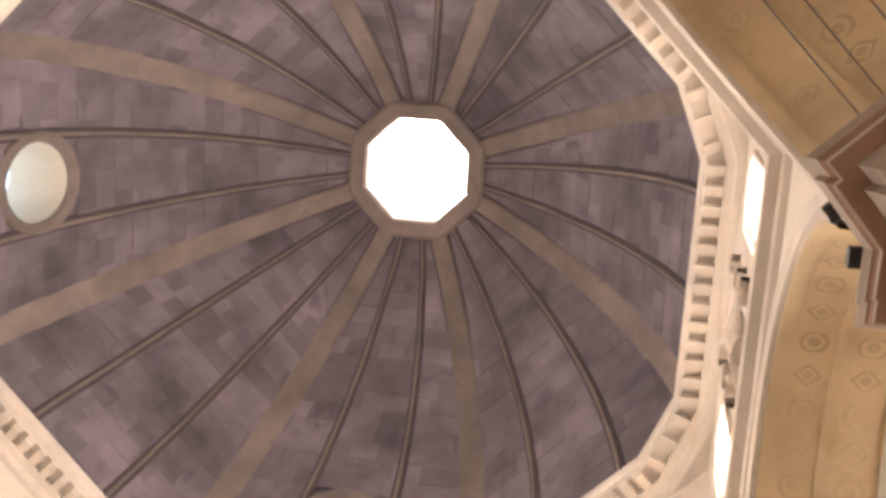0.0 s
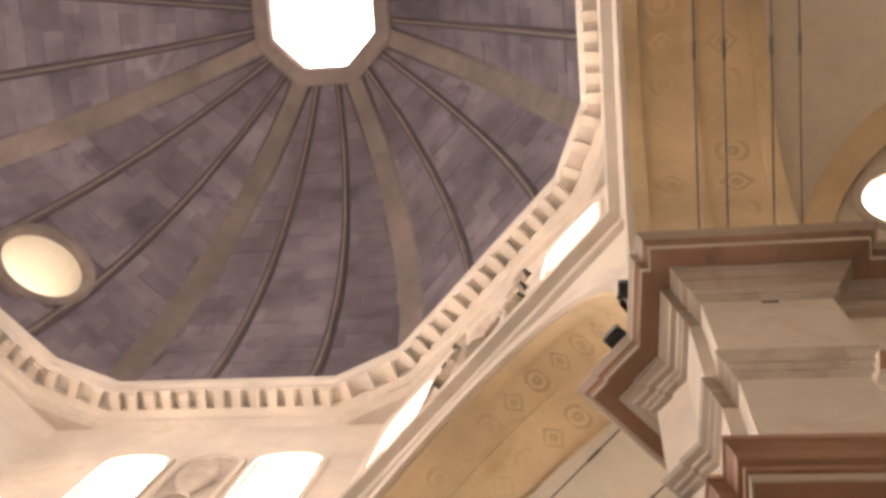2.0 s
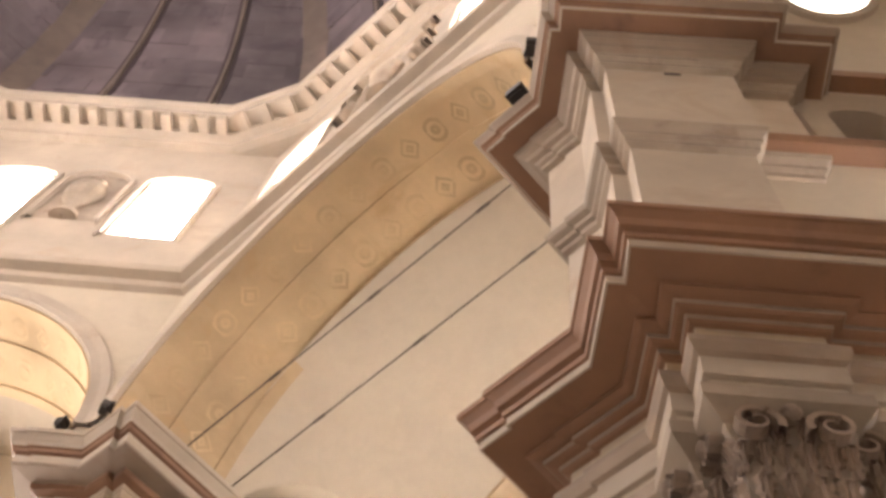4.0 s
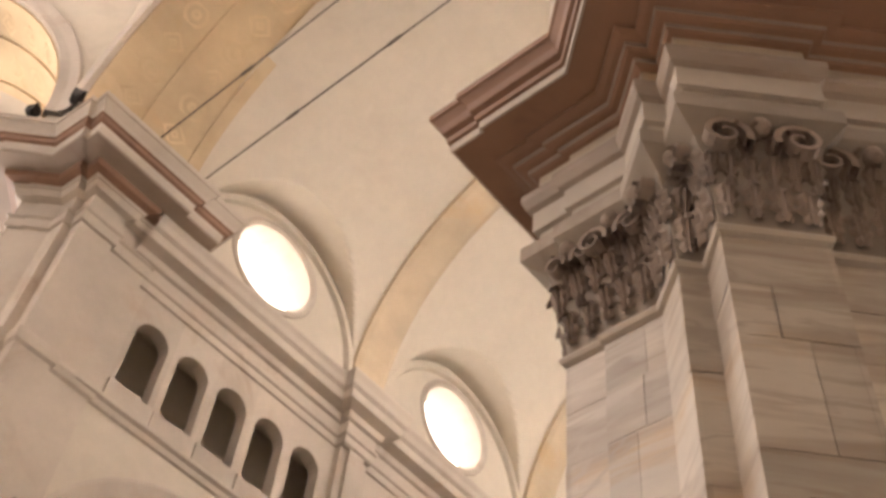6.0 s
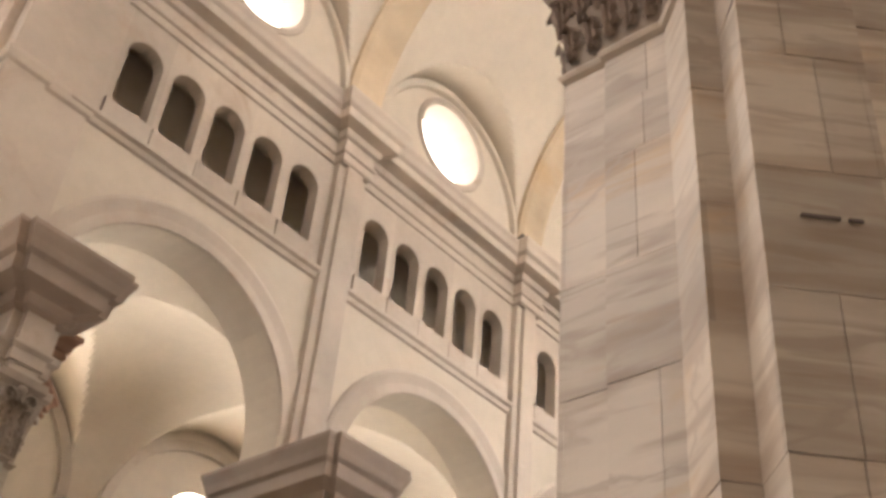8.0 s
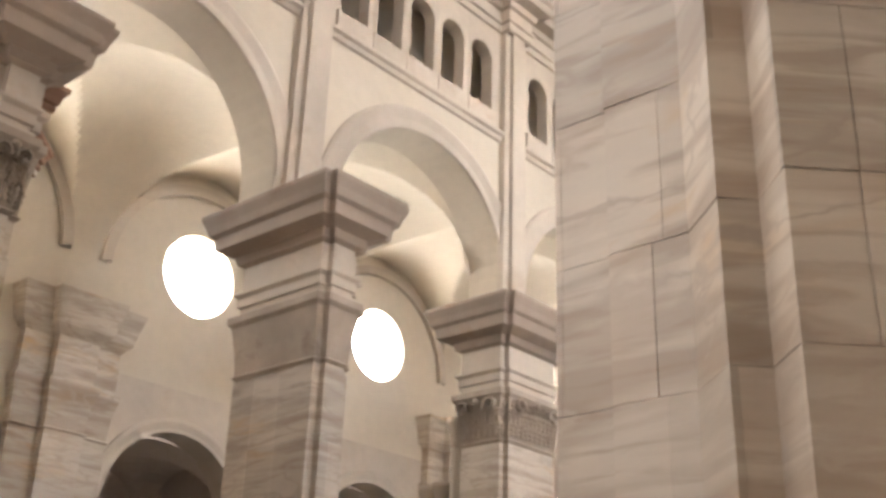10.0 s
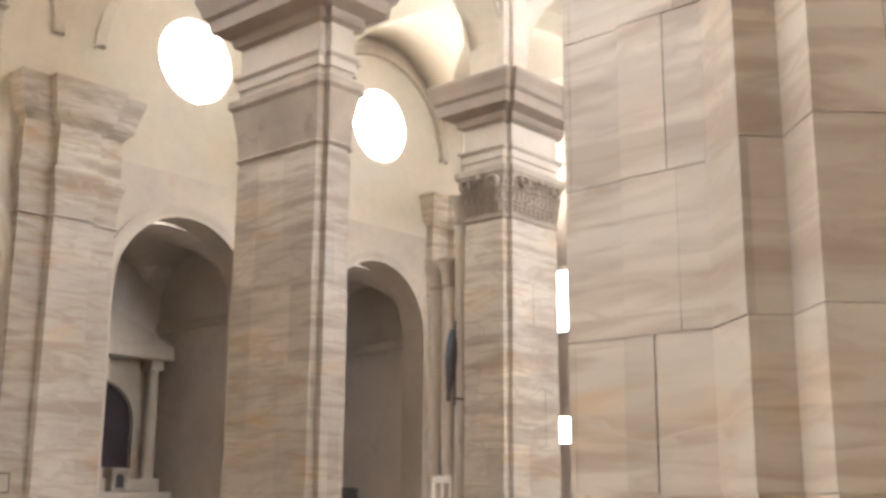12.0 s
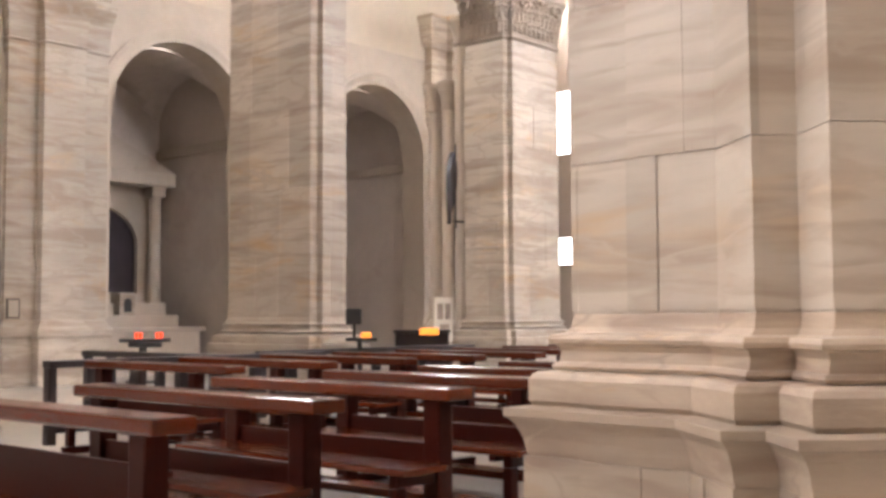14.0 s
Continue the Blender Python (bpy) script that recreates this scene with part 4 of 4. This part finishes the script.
    groin_vault(bm, AISLE_X - 4.1, AISLE_X - 0.7, y0 + 0.9, y1 - 0.9, 6.0, 14, 14, 0.9, 0.7)
    part("chapel_vault", bm, CHAPEL, b)
    bm = bmesh.new()
    groin_vault(bm, AISLE_X, WALL_X - 0.9, y0, y1, 11.0, 60, 56, 0.95, 0.98)
    part("aisle_vault", bm, PLASTER, b)

# end of the aisle, with two bright openings; its shade is in the wall tone
aisle_end = thing("aisle_end_wall", "shaded end wall of the aisle with two bright openings", "wall", kind="structure")
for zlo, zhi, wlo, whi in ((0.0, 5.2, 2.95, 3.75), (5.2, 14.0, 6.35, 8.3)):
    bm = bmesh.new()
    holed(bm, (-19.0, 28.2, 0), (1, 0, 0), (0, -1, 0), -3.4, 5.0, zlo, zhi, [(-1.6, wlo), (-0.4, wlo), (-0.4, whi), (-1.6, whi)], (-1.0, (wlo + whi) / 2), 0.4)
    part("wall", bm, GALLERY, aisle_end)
    part("window_pane", disc_bm((-19.0, 28.4, 0), (1, 0, 0), [(-1.62, wlo), (-0.38, wlo), (-0.38, whi), (-1.62, whi)]), DIMPANE, aisle_end, "bright window pane")

# the other arms and the diagonal chapels: barrel vaults on plain walls
for k in range(1, 8):
    a = k * math.pi / 4 + math.pi / 2
    n = Vector((-math.cos(a), -math.sin(a), 0))
    u = Vector((-math.sin(a), math.cos(a), 0))
    o = Vector((CX, CY, 0)) - n * (DRUM_A + 2.4)
    deep = 10.0 if k % 2 == 0 else (8.0 if k == 7 else 2.4)
    arm = thing("side_arm", "barrel vaulted side arm with cream plaster", "vault", "side arms", "structure")
    bm = bmesh.new()
    pth = [o - n * (deep / 2) + u * (5.75 * math.cos(math.pi * i / 40)) + Vector((0, 0, 19.25 + 5.75 * math.sin(math.pi * i / 40))) for i in range(41)]
    nrm = [u * -math.cos(math.pi * i / 40) + Vector((0, 0, -math.sin(math.pi * i / 40))) for i in range(41)]
    band_along(bm, pth, nrm, n, [(-deep / 2, -0.3), (deep / 2 + 0.1, -0.3), (deep / 2 + 0.1, 0.0), (-deep / 2, 0.0)])
    part("barrel_vault", bm, PLASTER, arm)
    if k == 7:
        # painted arch of a side lunette, lying on the vault, with a round window in it
        def on_vault(y_, ang_, lift):
            g_ = math.radians(180 - ang_)
            return Vector((CX, CY, 19.25)) - n * y_ + (u * math.cos(g_) + Vector((0, 0, math.sin(g_)))) * (5.75 - lift)
        bm = bmesh.new()
        rings = []
        for i in range(33):
            f_ = math.pi * (0.03 + 0.9 * i / 32)
            rings.append([bm.verts.new(on_vault(20.3 - ry_ * math.cos(f_), 180 - ra_ * math.sin(f_), h_)) for ry_, ra_, h_ in ((3.75, 58, -0.05), (3.75, 58, 0.14), (3.3, 50, 0.14), (3.3, 50, -0.05))])
        for r0, r1 in zip(rings, rings[1:]):
            for j in range(4):
                bm.faces.new((r0[j], r0[(j + 1) % 4], r1[(j + 1) % 4], r1[j]))
        part("lunette_band", bm, OCHRE, arm, "ochre painted arch band of a lunette")
        bm = bmesh.new()
        rings = [[bm.verts.new(on_vault(18.75 + r_ * math.cos(math.pi * j / 14), 152 + r_ * 10 * math.sin(math.pi * j / 14), h_)) for j in range(28)] for r_, h_ in ((1.0, 0.0), (0.97, 0.1), (0.82, 0.1), (0.8, 0.03))]
        for r0, r1 in zip(rings, rings[1:]):
            for j in range(28):
                bm.faces.new((r0[j], r0[(j + 1) % 28], r1[(j + 1) % 28], r1[j]))
        w_ = part("window_frame", bm, STONE, arm)
        bm = bmesh.new()
        bm.faces.new([bm.verts.new(on_vault(18.75 + 0.82 * math.cos(math.pi * j / 14), 152 + 8.2 * math.sin(math.pi * j / 14), 0.04)) for j in range(28)])
        part("window_pane", bm, ROUNDPANE, w_, "bright round window pane")
    bm = bmesh.new()
    # arms that get an added glowing window to light the crossing
    lit = k in (1, 2, 3)
    if lit:
        holed(bm, o - n * deep, u, n, -6.2, 6.2, 9.0, 26, arch_points(0, 1.7, 19.5, 13.5, 16), (0, 17), 0.6)
    else:
        bm.faces.new([bm.verts.new(o - n * deep + u * x + Vector((0, 0, z))) for x, z in ((-6.2, 9.0), (6.2, 9.0), (6.2, 26), (-6.2, 26))])
    for sgn in (-1, 1):
        if k == 7 and sgn == 1:
            for d0, d1, za, zb in ((0.0, deep, 9.8, 14.2), (0.0, deep, 17.4, 19.3)):
                bm.faces.new([bm.verts.new(o + u * 5.76 - n * d + Vector((0, 0, z))) for d, z in ((d0, za), (d1, za), (d1, zb), (d0, zb))])
            for j in range(5):
                one = bmesh.new()
                holed(one, o + u * 5.76, -n, -u, j * 1.2, j * 1.2 + 1.2, 14.2, 17.4, arch_points(j * 1.2 + 0.6, 0.42, 16.2, 14.9, 12), (j * 1.2 + 0.6, 15.8), 0.4)
                part("gallery_arch", one, STONE, arm)
            # darker plaster stands in for the shade inside the passage
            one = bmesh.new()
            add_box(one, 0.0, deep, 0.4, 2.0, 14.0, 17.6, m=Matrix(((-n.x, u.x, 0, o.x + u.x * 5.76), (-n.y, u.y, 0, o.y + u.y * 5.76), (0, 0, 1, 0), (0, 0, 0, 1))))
            part("gallery_passage", one, GALLERY, arm, "passage behind the gallery, its shade in the plaster tone")
            for zc in (14.1, 17.5):
                one = bmesh.new()
                add_box(one, 0.0, deep, -0.25, 0.0, zc, zc + 0.3, m=Matrix(((-n.x, u.x, 0, o.x + u.x * 5.76), (-n.y, u.y, 0, o.y + u.y * 5.76), (0, 0, 1, 0), (0, 0, 0, 1))))
                part("string_course", one, BROWN, arm)
            continue
        for w0, w1 in ((0.0, deep),):
            vs = [bm.verts.new(o + u * (sgn * 5.76) - n * d + Vector((0, 0, z))) for d, z in ((w0, 9.8), (w1, 9.8), (w1, 19.3), (w0, 19.3))]
            bm.faces.new(vs)
    part("wall", bm, PLASTER, arm)
    if lit:
        part("window_pane", disc_bm(o - n * (deep + 0.4), u, arch_points(0, 1.75, 19.5, 13.45, 16)), PANE, arm, "glowing arched pane added for light")

# unseen facing aisle: plain wall with round fill panes, and its ceiling, added for light
FAR_X = 2 * CX - AISLE_X
facing = thing("aisle_wall", "unseen pale wall added to hold round fill panes", "wall", kind="structure")
for i in range(5):
    y0, y1 = PIL_Y[i] + 0.6, PIL_Y[i + 1] + 0.6
    c = (y0 + y1) / 2
    bm = bmesh.new()
    holed(bm, (FAR_X, 0, 0), (0, 1, 0), (-1, 0, 0), y0, y1, 0, 14.4, circle_points(c, 11.2, 1.05), (c, 11.2), 0.7)
    part("wall", bm, STONE, facing)
    part("window_pane", disc_bm((FAR_X + 0.5, 0, 0), (0, 1, 0), circle_points(c, 11.2, 1.06)), FILLPANE, facing, "bright round window pane")
tagged(mesh_object("ceiling", box_bm(NEAR_X + 0.95, FAR_X + 0.7, PIL_Y[0] + 0.6, PIL_Y[5] + 0.6, 14.4, 14.7), PLASTER), "unseen plain ceiling added over the facing aisle", "ceiling", kind="structure")

# unseen plain roof round the drum, and walls, added to keep sky light out
bm = bmesh.new()
for x0, x1, y0, y1 in ((-40, CX - 15.2, -46, 37.6), (CX + 15.2, 27, -46, 37.6), (CX - 15.2, CX + 15.2, CY + 15.2, 37.6), (CX - 15.2, CX + 15.2, -46, CY - 15.2)):
    add_box(bm, x0, x1, y0, y1, 36.2, 36.6)
tagged(mesh_object("ceiling", bm, STONE), "unseen pale roof added round the drum against sky light", "roof", kind="structure")
bm = bmesh.new()
add_box(bm, -40, 30, 37, 37.6, 0, 40)
tagged(mesh_object("wall_north", bm, STONE), "plain pale end wall of the nave", "wall", kind="structure")
bm = bmesh.new()
add_box(bm, -40, -39, -45, 37, 0, 40)
tagged(mesh_object("wall_west", bm, STONE), "unseen pale closing wall", "wall", kind="structure")
bm = bmesh.new()
add_box(bm, 26, 27, -45, 37, 0, 40)
tagged(mesh_object("wall_east", bm, STONE), "unseen pale closing wall", "wall", kind="structure")
bm = bmesh.new()
add_box(bm, -40, 27, -46, -45, 0, 40)
tagged(mesh_object("wall_south", bm, STONE), "unseen pale closing wall", "wall", kind="structure")

# ---------------------------------------------------------------- pews
def pew(length, back_top):
    p = new("pew")
    tagged(p, "varnished dark walnut church pew with kneeler", "pew", "pews in rows")
    L2 = length / 2
    for s in (-1, 1):
        x = s * (L2 - 0.12)
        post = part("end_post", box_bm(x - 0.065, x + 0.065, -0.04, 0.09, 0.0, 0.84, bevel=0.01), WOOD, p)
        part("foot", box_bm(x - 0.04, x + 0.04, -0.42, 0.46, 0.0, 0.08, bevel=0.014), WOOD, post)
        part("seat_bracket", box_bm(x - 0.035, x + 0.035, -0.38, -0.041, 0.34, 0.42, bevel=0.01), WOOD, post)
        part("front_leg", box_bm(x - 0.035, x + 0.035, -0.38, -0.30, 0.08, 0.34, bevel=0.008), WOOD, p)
    part("top_board", box_bm(-L2 - 0.07, L2 + 0.07, -0.09, 0.15, 0.84, 0.92, bevel=0.018), LITWOOD, p, "polished top board")
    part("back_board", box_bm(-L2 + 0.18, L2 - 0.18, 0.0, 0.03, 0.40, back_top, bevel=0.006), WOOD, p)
    part("seat", box_bm(-L2 - 0.02, L2 + 0.02, -0.43, -0.041, 0.42, 0.465, bevel=0.014), LITWOOD, p)
    part("kneeler", box_bm(-L2 + 0.02, L2 - 0.02, 0.26, 0.46, 0.14, 0.20, bevel=0.014), LITWOOD, p)
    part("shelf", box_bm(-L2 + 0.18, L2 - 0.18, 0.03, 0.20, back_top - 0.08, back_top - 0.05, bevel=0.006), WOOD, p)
    return p


first = pew(2.2, 0.70)
first.matrix_basis = pose(-5.32, 2.85, 0)
low = pew(2.2, 0.57)
low.matrix_basis = pose(-5.2 - 0.38, 2.85 + 1.15, 0)
for i in range(2, 9):
    copy_thing(low, pose(-5.2 - (0, 0.38, 0.45, 0.5)[min(i, 3)], 2.85 + 1.15 * i, 0))
for i in range(9):
    copy_thing(low, pose(-9.3, 6.3 + 1.15 * i, 0))

# ---------------------------------------------------------------- tie rods, lamps
def tie_rod(y, k, x0=-13.6, x1=-3.2):
    a = k * math.pi / 4
    rod = thing("tie_rod", "thin dark iron tie rod across the arch", "tie rod", "iron tie rods")
    bm = bmesh.new()
    m_ = Matrix.Rotation(math.pi / 2, 4, "Y")
    bmesh.ops.create_cone(bm, cap_ends=True, segments=10, radius1=0.017, radius2=0.017, depth=x1 - x0, matrix=m_)
    q = Matrix.Translation((CX, CY, 0)) @ Matrix.Rotation(a, 4, "Z") @ Matrix.Translation((-CX, -CY, 0)) @ Matrix.Translation(((x0 + x1) / 2, y, 19.32))
    ob = part("bar", bm, ROD, rod)
    ob.matrix_basis = q
    for t in (0.3, 0.55, 0.8):
        bm = bmesh.new()
        bmesh.ops.create_cone(bm, cap_ends=True, segments=10, radius1=0.03, radius2=0.03, depth=0.3, matrix=m_)
        c = part("coupling", bm, ROD, rod)
        c.matrix_basis = q @ Matrix.Translation((x0 + (x1 - x0) * t - (x0 + x1) / 2, 0, 0))


for y in (4.62, 5.82):
    tie_rod(y, 0)
for y in (4.16, 4.61, 5.32, 5.74):
    tie_rod(y, 7)


def floodlight(x, y, z, yaw, size=0.3):
    f = thing("floodlight", "small dark floodlight resting on the cornice", "lamp", "floodlights", at=pose(x, y, z, 0, 0, yaw))
    hs = part("housing", box_bm(-size / 2, size / 2, -size * 0.35, size * 0.35, 0.06, 0.06 + size * 0.8, bevel=0.02), IRON, f)
    part("bracket", box_bm(-size * 0.42, size * 0.42, -0.05, 0.05, 0.0, 0.062), IRON, f)
    part("visor", box_bm(-size * 0.55, size * 0.55, size * 0.34, size * 0.62, 0.04 + size * 0.7, 0.07 + size * 0.8), IRON, hs)


floodlight(-2.52, 2.80, 17.46, 45, 0.3)
floodlight(-3.20, 3.16, 17.46, 0, 0.3)
floodlight(-13.6, 3.0, 19.25, -20, 0.24)
floodlight(-14.6, 2.7, 19.25, -60, 0.24)
for y in (11.2, 17.45):
    floodlight(-13.75, y, 18.5, -90, 0.24)

# ---------------------------------------------------------------- chapel altar and things of the aisle
altar = thing("altar", "pale marble altar with stepped top and small tabernacle", "altar", at=pose(-23.4, 15.1, 0))
part("table", box_bm(-0.6, 0.45, -1.75, 1.75, 0.0, 1.02, bevel=0.02), STONE, altar)
part("table_top", box_bm(-0.65, 0.55, -1.85, 1.85, 1.02, 1.14, bevel=0.02), STONE, altar)
part("upper_step", box_bm(-0.75, -0.1, -1.5, 1.5, 1.14, 1.42, bevel=0.02), STONE, altar)
part("top_step", box_bm(-0.85, -0.3, -1.2, 1.2, 1.42, 1.72, bevel=0.02), STONE, altar)
part("tabernacle", box_bm(-0.45, -0.05, -0.2, 0.22, 1.43, 1.95, bevel=0.02), MARBLE, altar)
bm = bmesh.new()
bm.faces.new([bm.verts.new((-0.045, a, z)) for a, z in arch_points(0.01, 0.11, 1.72, 1.5, 10)])
part("tabernacle_door", bm, IRON, altar, "dark arched door")
retable = thing("retable", "pale stone altarpiece framing a dark arched painting", "altarpiece", at=pose(-25.1, 15.1, 0))
bm = bmesh.new()
holed(bm, (0.15, 0, 0), (0, 1, 0), (1, 0, 0), -1.75, 1.75, 1.5, 5.0, arch_points(0, 1.25, 3.2, 2.0, 16, 0.8), (0, 3.0), 0.3)
part("frame", bm, STONE, retable)
part("painting", disc_bm((0.0, 0, 0), (0, 1, 0), arch_points(0, 1.27, 3.2, 1.98, 16, 0.8)), PAINT, retable, "dark painting")
for sg in (-1, 1):
    bm = bmesh.new()
    bmesh.ops.create_cone(bm, cap_ends=True, segments=16, radius1=0.17, radius2=0.145, depth=2.7, matrix=Matrix.Translation((0.45, sg * 1.55, 3.1)))
    col_ = part("column", bm, STONE, retable)
    part("column_base", box_bm(0.22, 0.68, sg * 1.55 - 0.23, sg * 1.55 + 0.23, 0.0, 1.75, bevel=0.02), STONE, col_)
    part("column_capital", box_bm(0.25, 0.65, sg * 1.55 - 0.2, sg * 1.55 + 0.2, 4.45, 4.72, bevel=0.04), STONE, col_)
part("entablature", box_bm(0.1, 0.8, -1.95, 1.95, 4.72, 5.05, bevel=0.04), STONE, retable)
bm = bmesh.new()
vs = [[bm.verts.new((x, y, z)) for y, z in ((-2.0, 5.05), (2.0, 5.05), (0, 5.95))] for x in (0.12, 0.75)]
bm.faces.new(vs[0]); bm.faces.new(vs[1][::-1])
for i in range(3):
    bm.faces.new((vs[0][i], vs[0][(i + 1) % 3], vs[1][(i + 1) % 3], vs[1][i]))
part("pediment", bm, STONE, retable)

votive = thing("votive_stand", "dark iron votive stand with red glowing lights", "candle stand", at=pose(-20.3, 13.45, 0))
part("post", box_bm(-0.06, 0.06, -0.06, 0.06, 0.0, 0.85), IRON, votive)
part("foot", box_bm(-0.25, 0.25, -0.25, 0.25, 0.0, 0.05, bevel=0.01), IRON, votive)
tray = part("tray", box_bm(-0.25, 0.25, -0.42, 0.52, 0.85, 0.93, bevel=0.02), IRON, votive)
part("bowl", box_bm(-0.2, 0.2, -0.25, 0.36, 0.74, 0.849, bevel=0.05), IRON, votive)
for y in (-0.19, -0.09, 0.31, 0.41):
    bm = bmesh.new()
    bmesh.ops.create_cone(bm, cap_ends=True, segments=12, radius1=0.03, radius2=0.04, depth=0.12, matrix=Matrix.Translation((0.05, y, 0.99)))
    part("glass_light", bm, REDLIGHT, tray, "red glass votive light")

kiosk = thing("amber_sign_desk", "dark wooden desk with an amber lit sign", "desk", at=pose(-13.55, 14.7, 0, 0, 0, -47.3))
part("body", box_bm(-0.3, 0.3, -0.46, 0.48, 0.0, 1.07, bevel=0.02), DARKWOOD, kiosk)
part("top", box_bm(-0.34, 0.34, -0.49, 0.51, 1.07, 1.12, bevel=0.01), DARKWOOD, kiosk)
part("sign", box_bm(0.342, 0.38, -0.03, 0.3, 1.04, 1.155, bevel=0.01), AMBER, kiosk, "amber lit sign")
small = thing("votive_stand", "slim dark votive stand with an orange light and hood", "candle stand", at=pose(-11.84, 11.5, 0, 0, 0, -45))
part("foot", box_bm(-0.16, 0.16, -0.16, 0.16, 0.0, 0.04, bevel=0.01), IRON, small)
part("post", box_bm(-0.035, 0.035, -0.035, 0.035, 0.04, 1.0), IRON, small)
plate = part("tray", box_bm(-0.15, 0.15, -0.2, 0.26, 1.0, 1.05, bevel=0.012), IRON, small)
part("glass_light", box_bm(0.0, 0.1, 0.02, 0.17, 1.051, 1.13, bevel=0.02), AMBER, plate, "orange light")
part("stem", box_bm(-0.1, -0.06, -0.1, -0.06, 1.05, 1.24), IRON, plate)
part("hood", box_bm(-0.16, 0.0, -0.2, 0.03, 1.24, 1.48, bevel=0.03), IRON, plate)
board = thing("notice_board", "white notice board on a stand beside the pier", "board", at=pose(-15.25, 17.2, 0))
sheet_panel = part("panel", box_bm(-0.03, 0.03, -0.28, 0.28, 0.85, 1.75, bevel=0.006), PLASTER, board)
for z0_, z1_, a, b_ in ((1.3, 1.62, -0.2, -0.03), (1.3, 1.62, 0.04, 0.2), (0.98, 1.2, -0.12, 0.16)):
    part("printed_sheet", box_bm(0.031, 0.036, a, b_, z0_, z1_), CARVED, sheet_panel)
for y in (-0.22, 0.22):
    part("leg", box_bm(-0.03, 0.03, y - 0.025, y + 0.025, 0.0, 0.85), PLASTER, board)
flag = thing("banner", "furled dark banner hanging beside the pier", "banner", at=pose(-15.15, 17.4, 0))
bm = bmesh.new()
rings = []
for i in range(9):
    t = i / 8
    w = 0.04 + 0.2 * math.sin(math.pi * min(1, (1 - t) * 1.15)) ** 0.7 * (1 - 0.55 * (1 - t))
    rings.append([bm.verts.new((0.06 * math.cos(2 * math.pi * j / 10), -0.1 * (1 - t) + w * math.sin(2 * math.pi * j / 10) * (0.8 + 0.2 * math.cos(3 * j)), 3.25 + 1.5 * t)) for j in range(10)])
for a, b_ in zip(rings, rings[1:]):
    for j in range(10):
        bm.faces.new((a[j], a[(j + 1) % 10], b_[(j + 1) % 10], b_[j]))
part("cloth", bm, DARKWOOD, flag)
bm = bmesh.new()
bmesh.ops.create_cone(bm, cap_ends=True, segments=8, radius1=0.02, radius2=0.02, depth=1.75, matrix=Matrix.Translation((0.0, 0.1, 4.05)))
part("pole", bm, IRON, flag)
bracket = part("bracket", box_bm(-0.02, 0.02, 0.05, 0.36, 3.3, 3.34), IRON, flag)
pic = thing("framed_plaque", "small dark framed plaque on the aisle pilaster", "plaque", at=pose(AISLE_X + 0.45, 10.8, 1.55))
part("frame", box_bm(0.0, 0.03, -0.13, 0.13, -0.19, 0.19), IRON, pic)
part("sheet", box_bm(0.031, 0.035, -0.105, 0.105, -0.165, 0.165), STONE, pic)


def kneeler_rail(x, y, length, yaw=0):
    r = thing("rail", "low dark wooden rail with posts between the pews and the aisle", "rail", "low rails", at=pose(x, y, 0, 0, 0, yaw))
    part("top_rail", box_bm(-length / 2, length / 2, -0.08, 0.08, 0.82, 0.9, bevel=0.01), DARKWOOD, r)
    part("bottom_rail", box_bm(-length / 2, length / 2, -0.04, 0.04, 0.12, 0.2), DARKWOOD, r)
    m = int(length / 0.55)
    for i in range(m + 1):
        x_ = -length / 2 + 0.05 + (length - 0.1) * i / m
        part("post", box_bm(x_ - 0.05, x_ + 0.05, -0.05, 0.05, 0.0, 0.82), DARKWOOD, r)


kneeler_rail(-11.2, 8.2, 4.0, 90)
kneeler_rail(-12.0, 12.0, 4.5, 90)
kneeler_rail(-12.9, 8.6, 3.0, 0)


def wall_shaft(x, y, top=7.1):
    w = thing("slender_column", "slender pale stone column with a small capital beside the pier", "column", "slender columns", at=pose(x, y, 0))
    for nm, prof, mat in (("base", ((0.22, 0), (0.22, 1.0), (0.26, 1.05), (0.24, 1.15), (0.16, 1.3)), MARBLE), ("shaft", ((0.15, 1.3), (0.14, top)), STONE),
                          ("capital", ((0.14, top), (0.18, top + 0.04), (0.15, top + 0.1), (0.17, top + 0.3), (0.25, top + 0.5), (0.25, top + 0.62), (0.0, top + 0.63)), RELIEF)):
        bm = bmesh.new()
        rings = [[bm.verts.new((r_ * math.cos(math.pi * 2 * j / 18), r_ * math.sin(math.pi * 2 * j / 18), z_)) for j in range(18)] for r_, z_ in prof]
        for r0, r1 in zip(rings, rings[1:]):
            for j in range(18):
                bm.faces.new((r0[j], r0[(j + 1) % 18], r1[(j + 1) % 18], r1[j]))
        for f in bm.faces:
            f.smooth = True
        part(nm, bm, mat, w)


for x, y, top in ((-15.4, 18.0, 7.1), (-15.85, 18.1, 5.8), (-16.3, 18.2, 5.8)):
    wall_shaft(x, y, top)
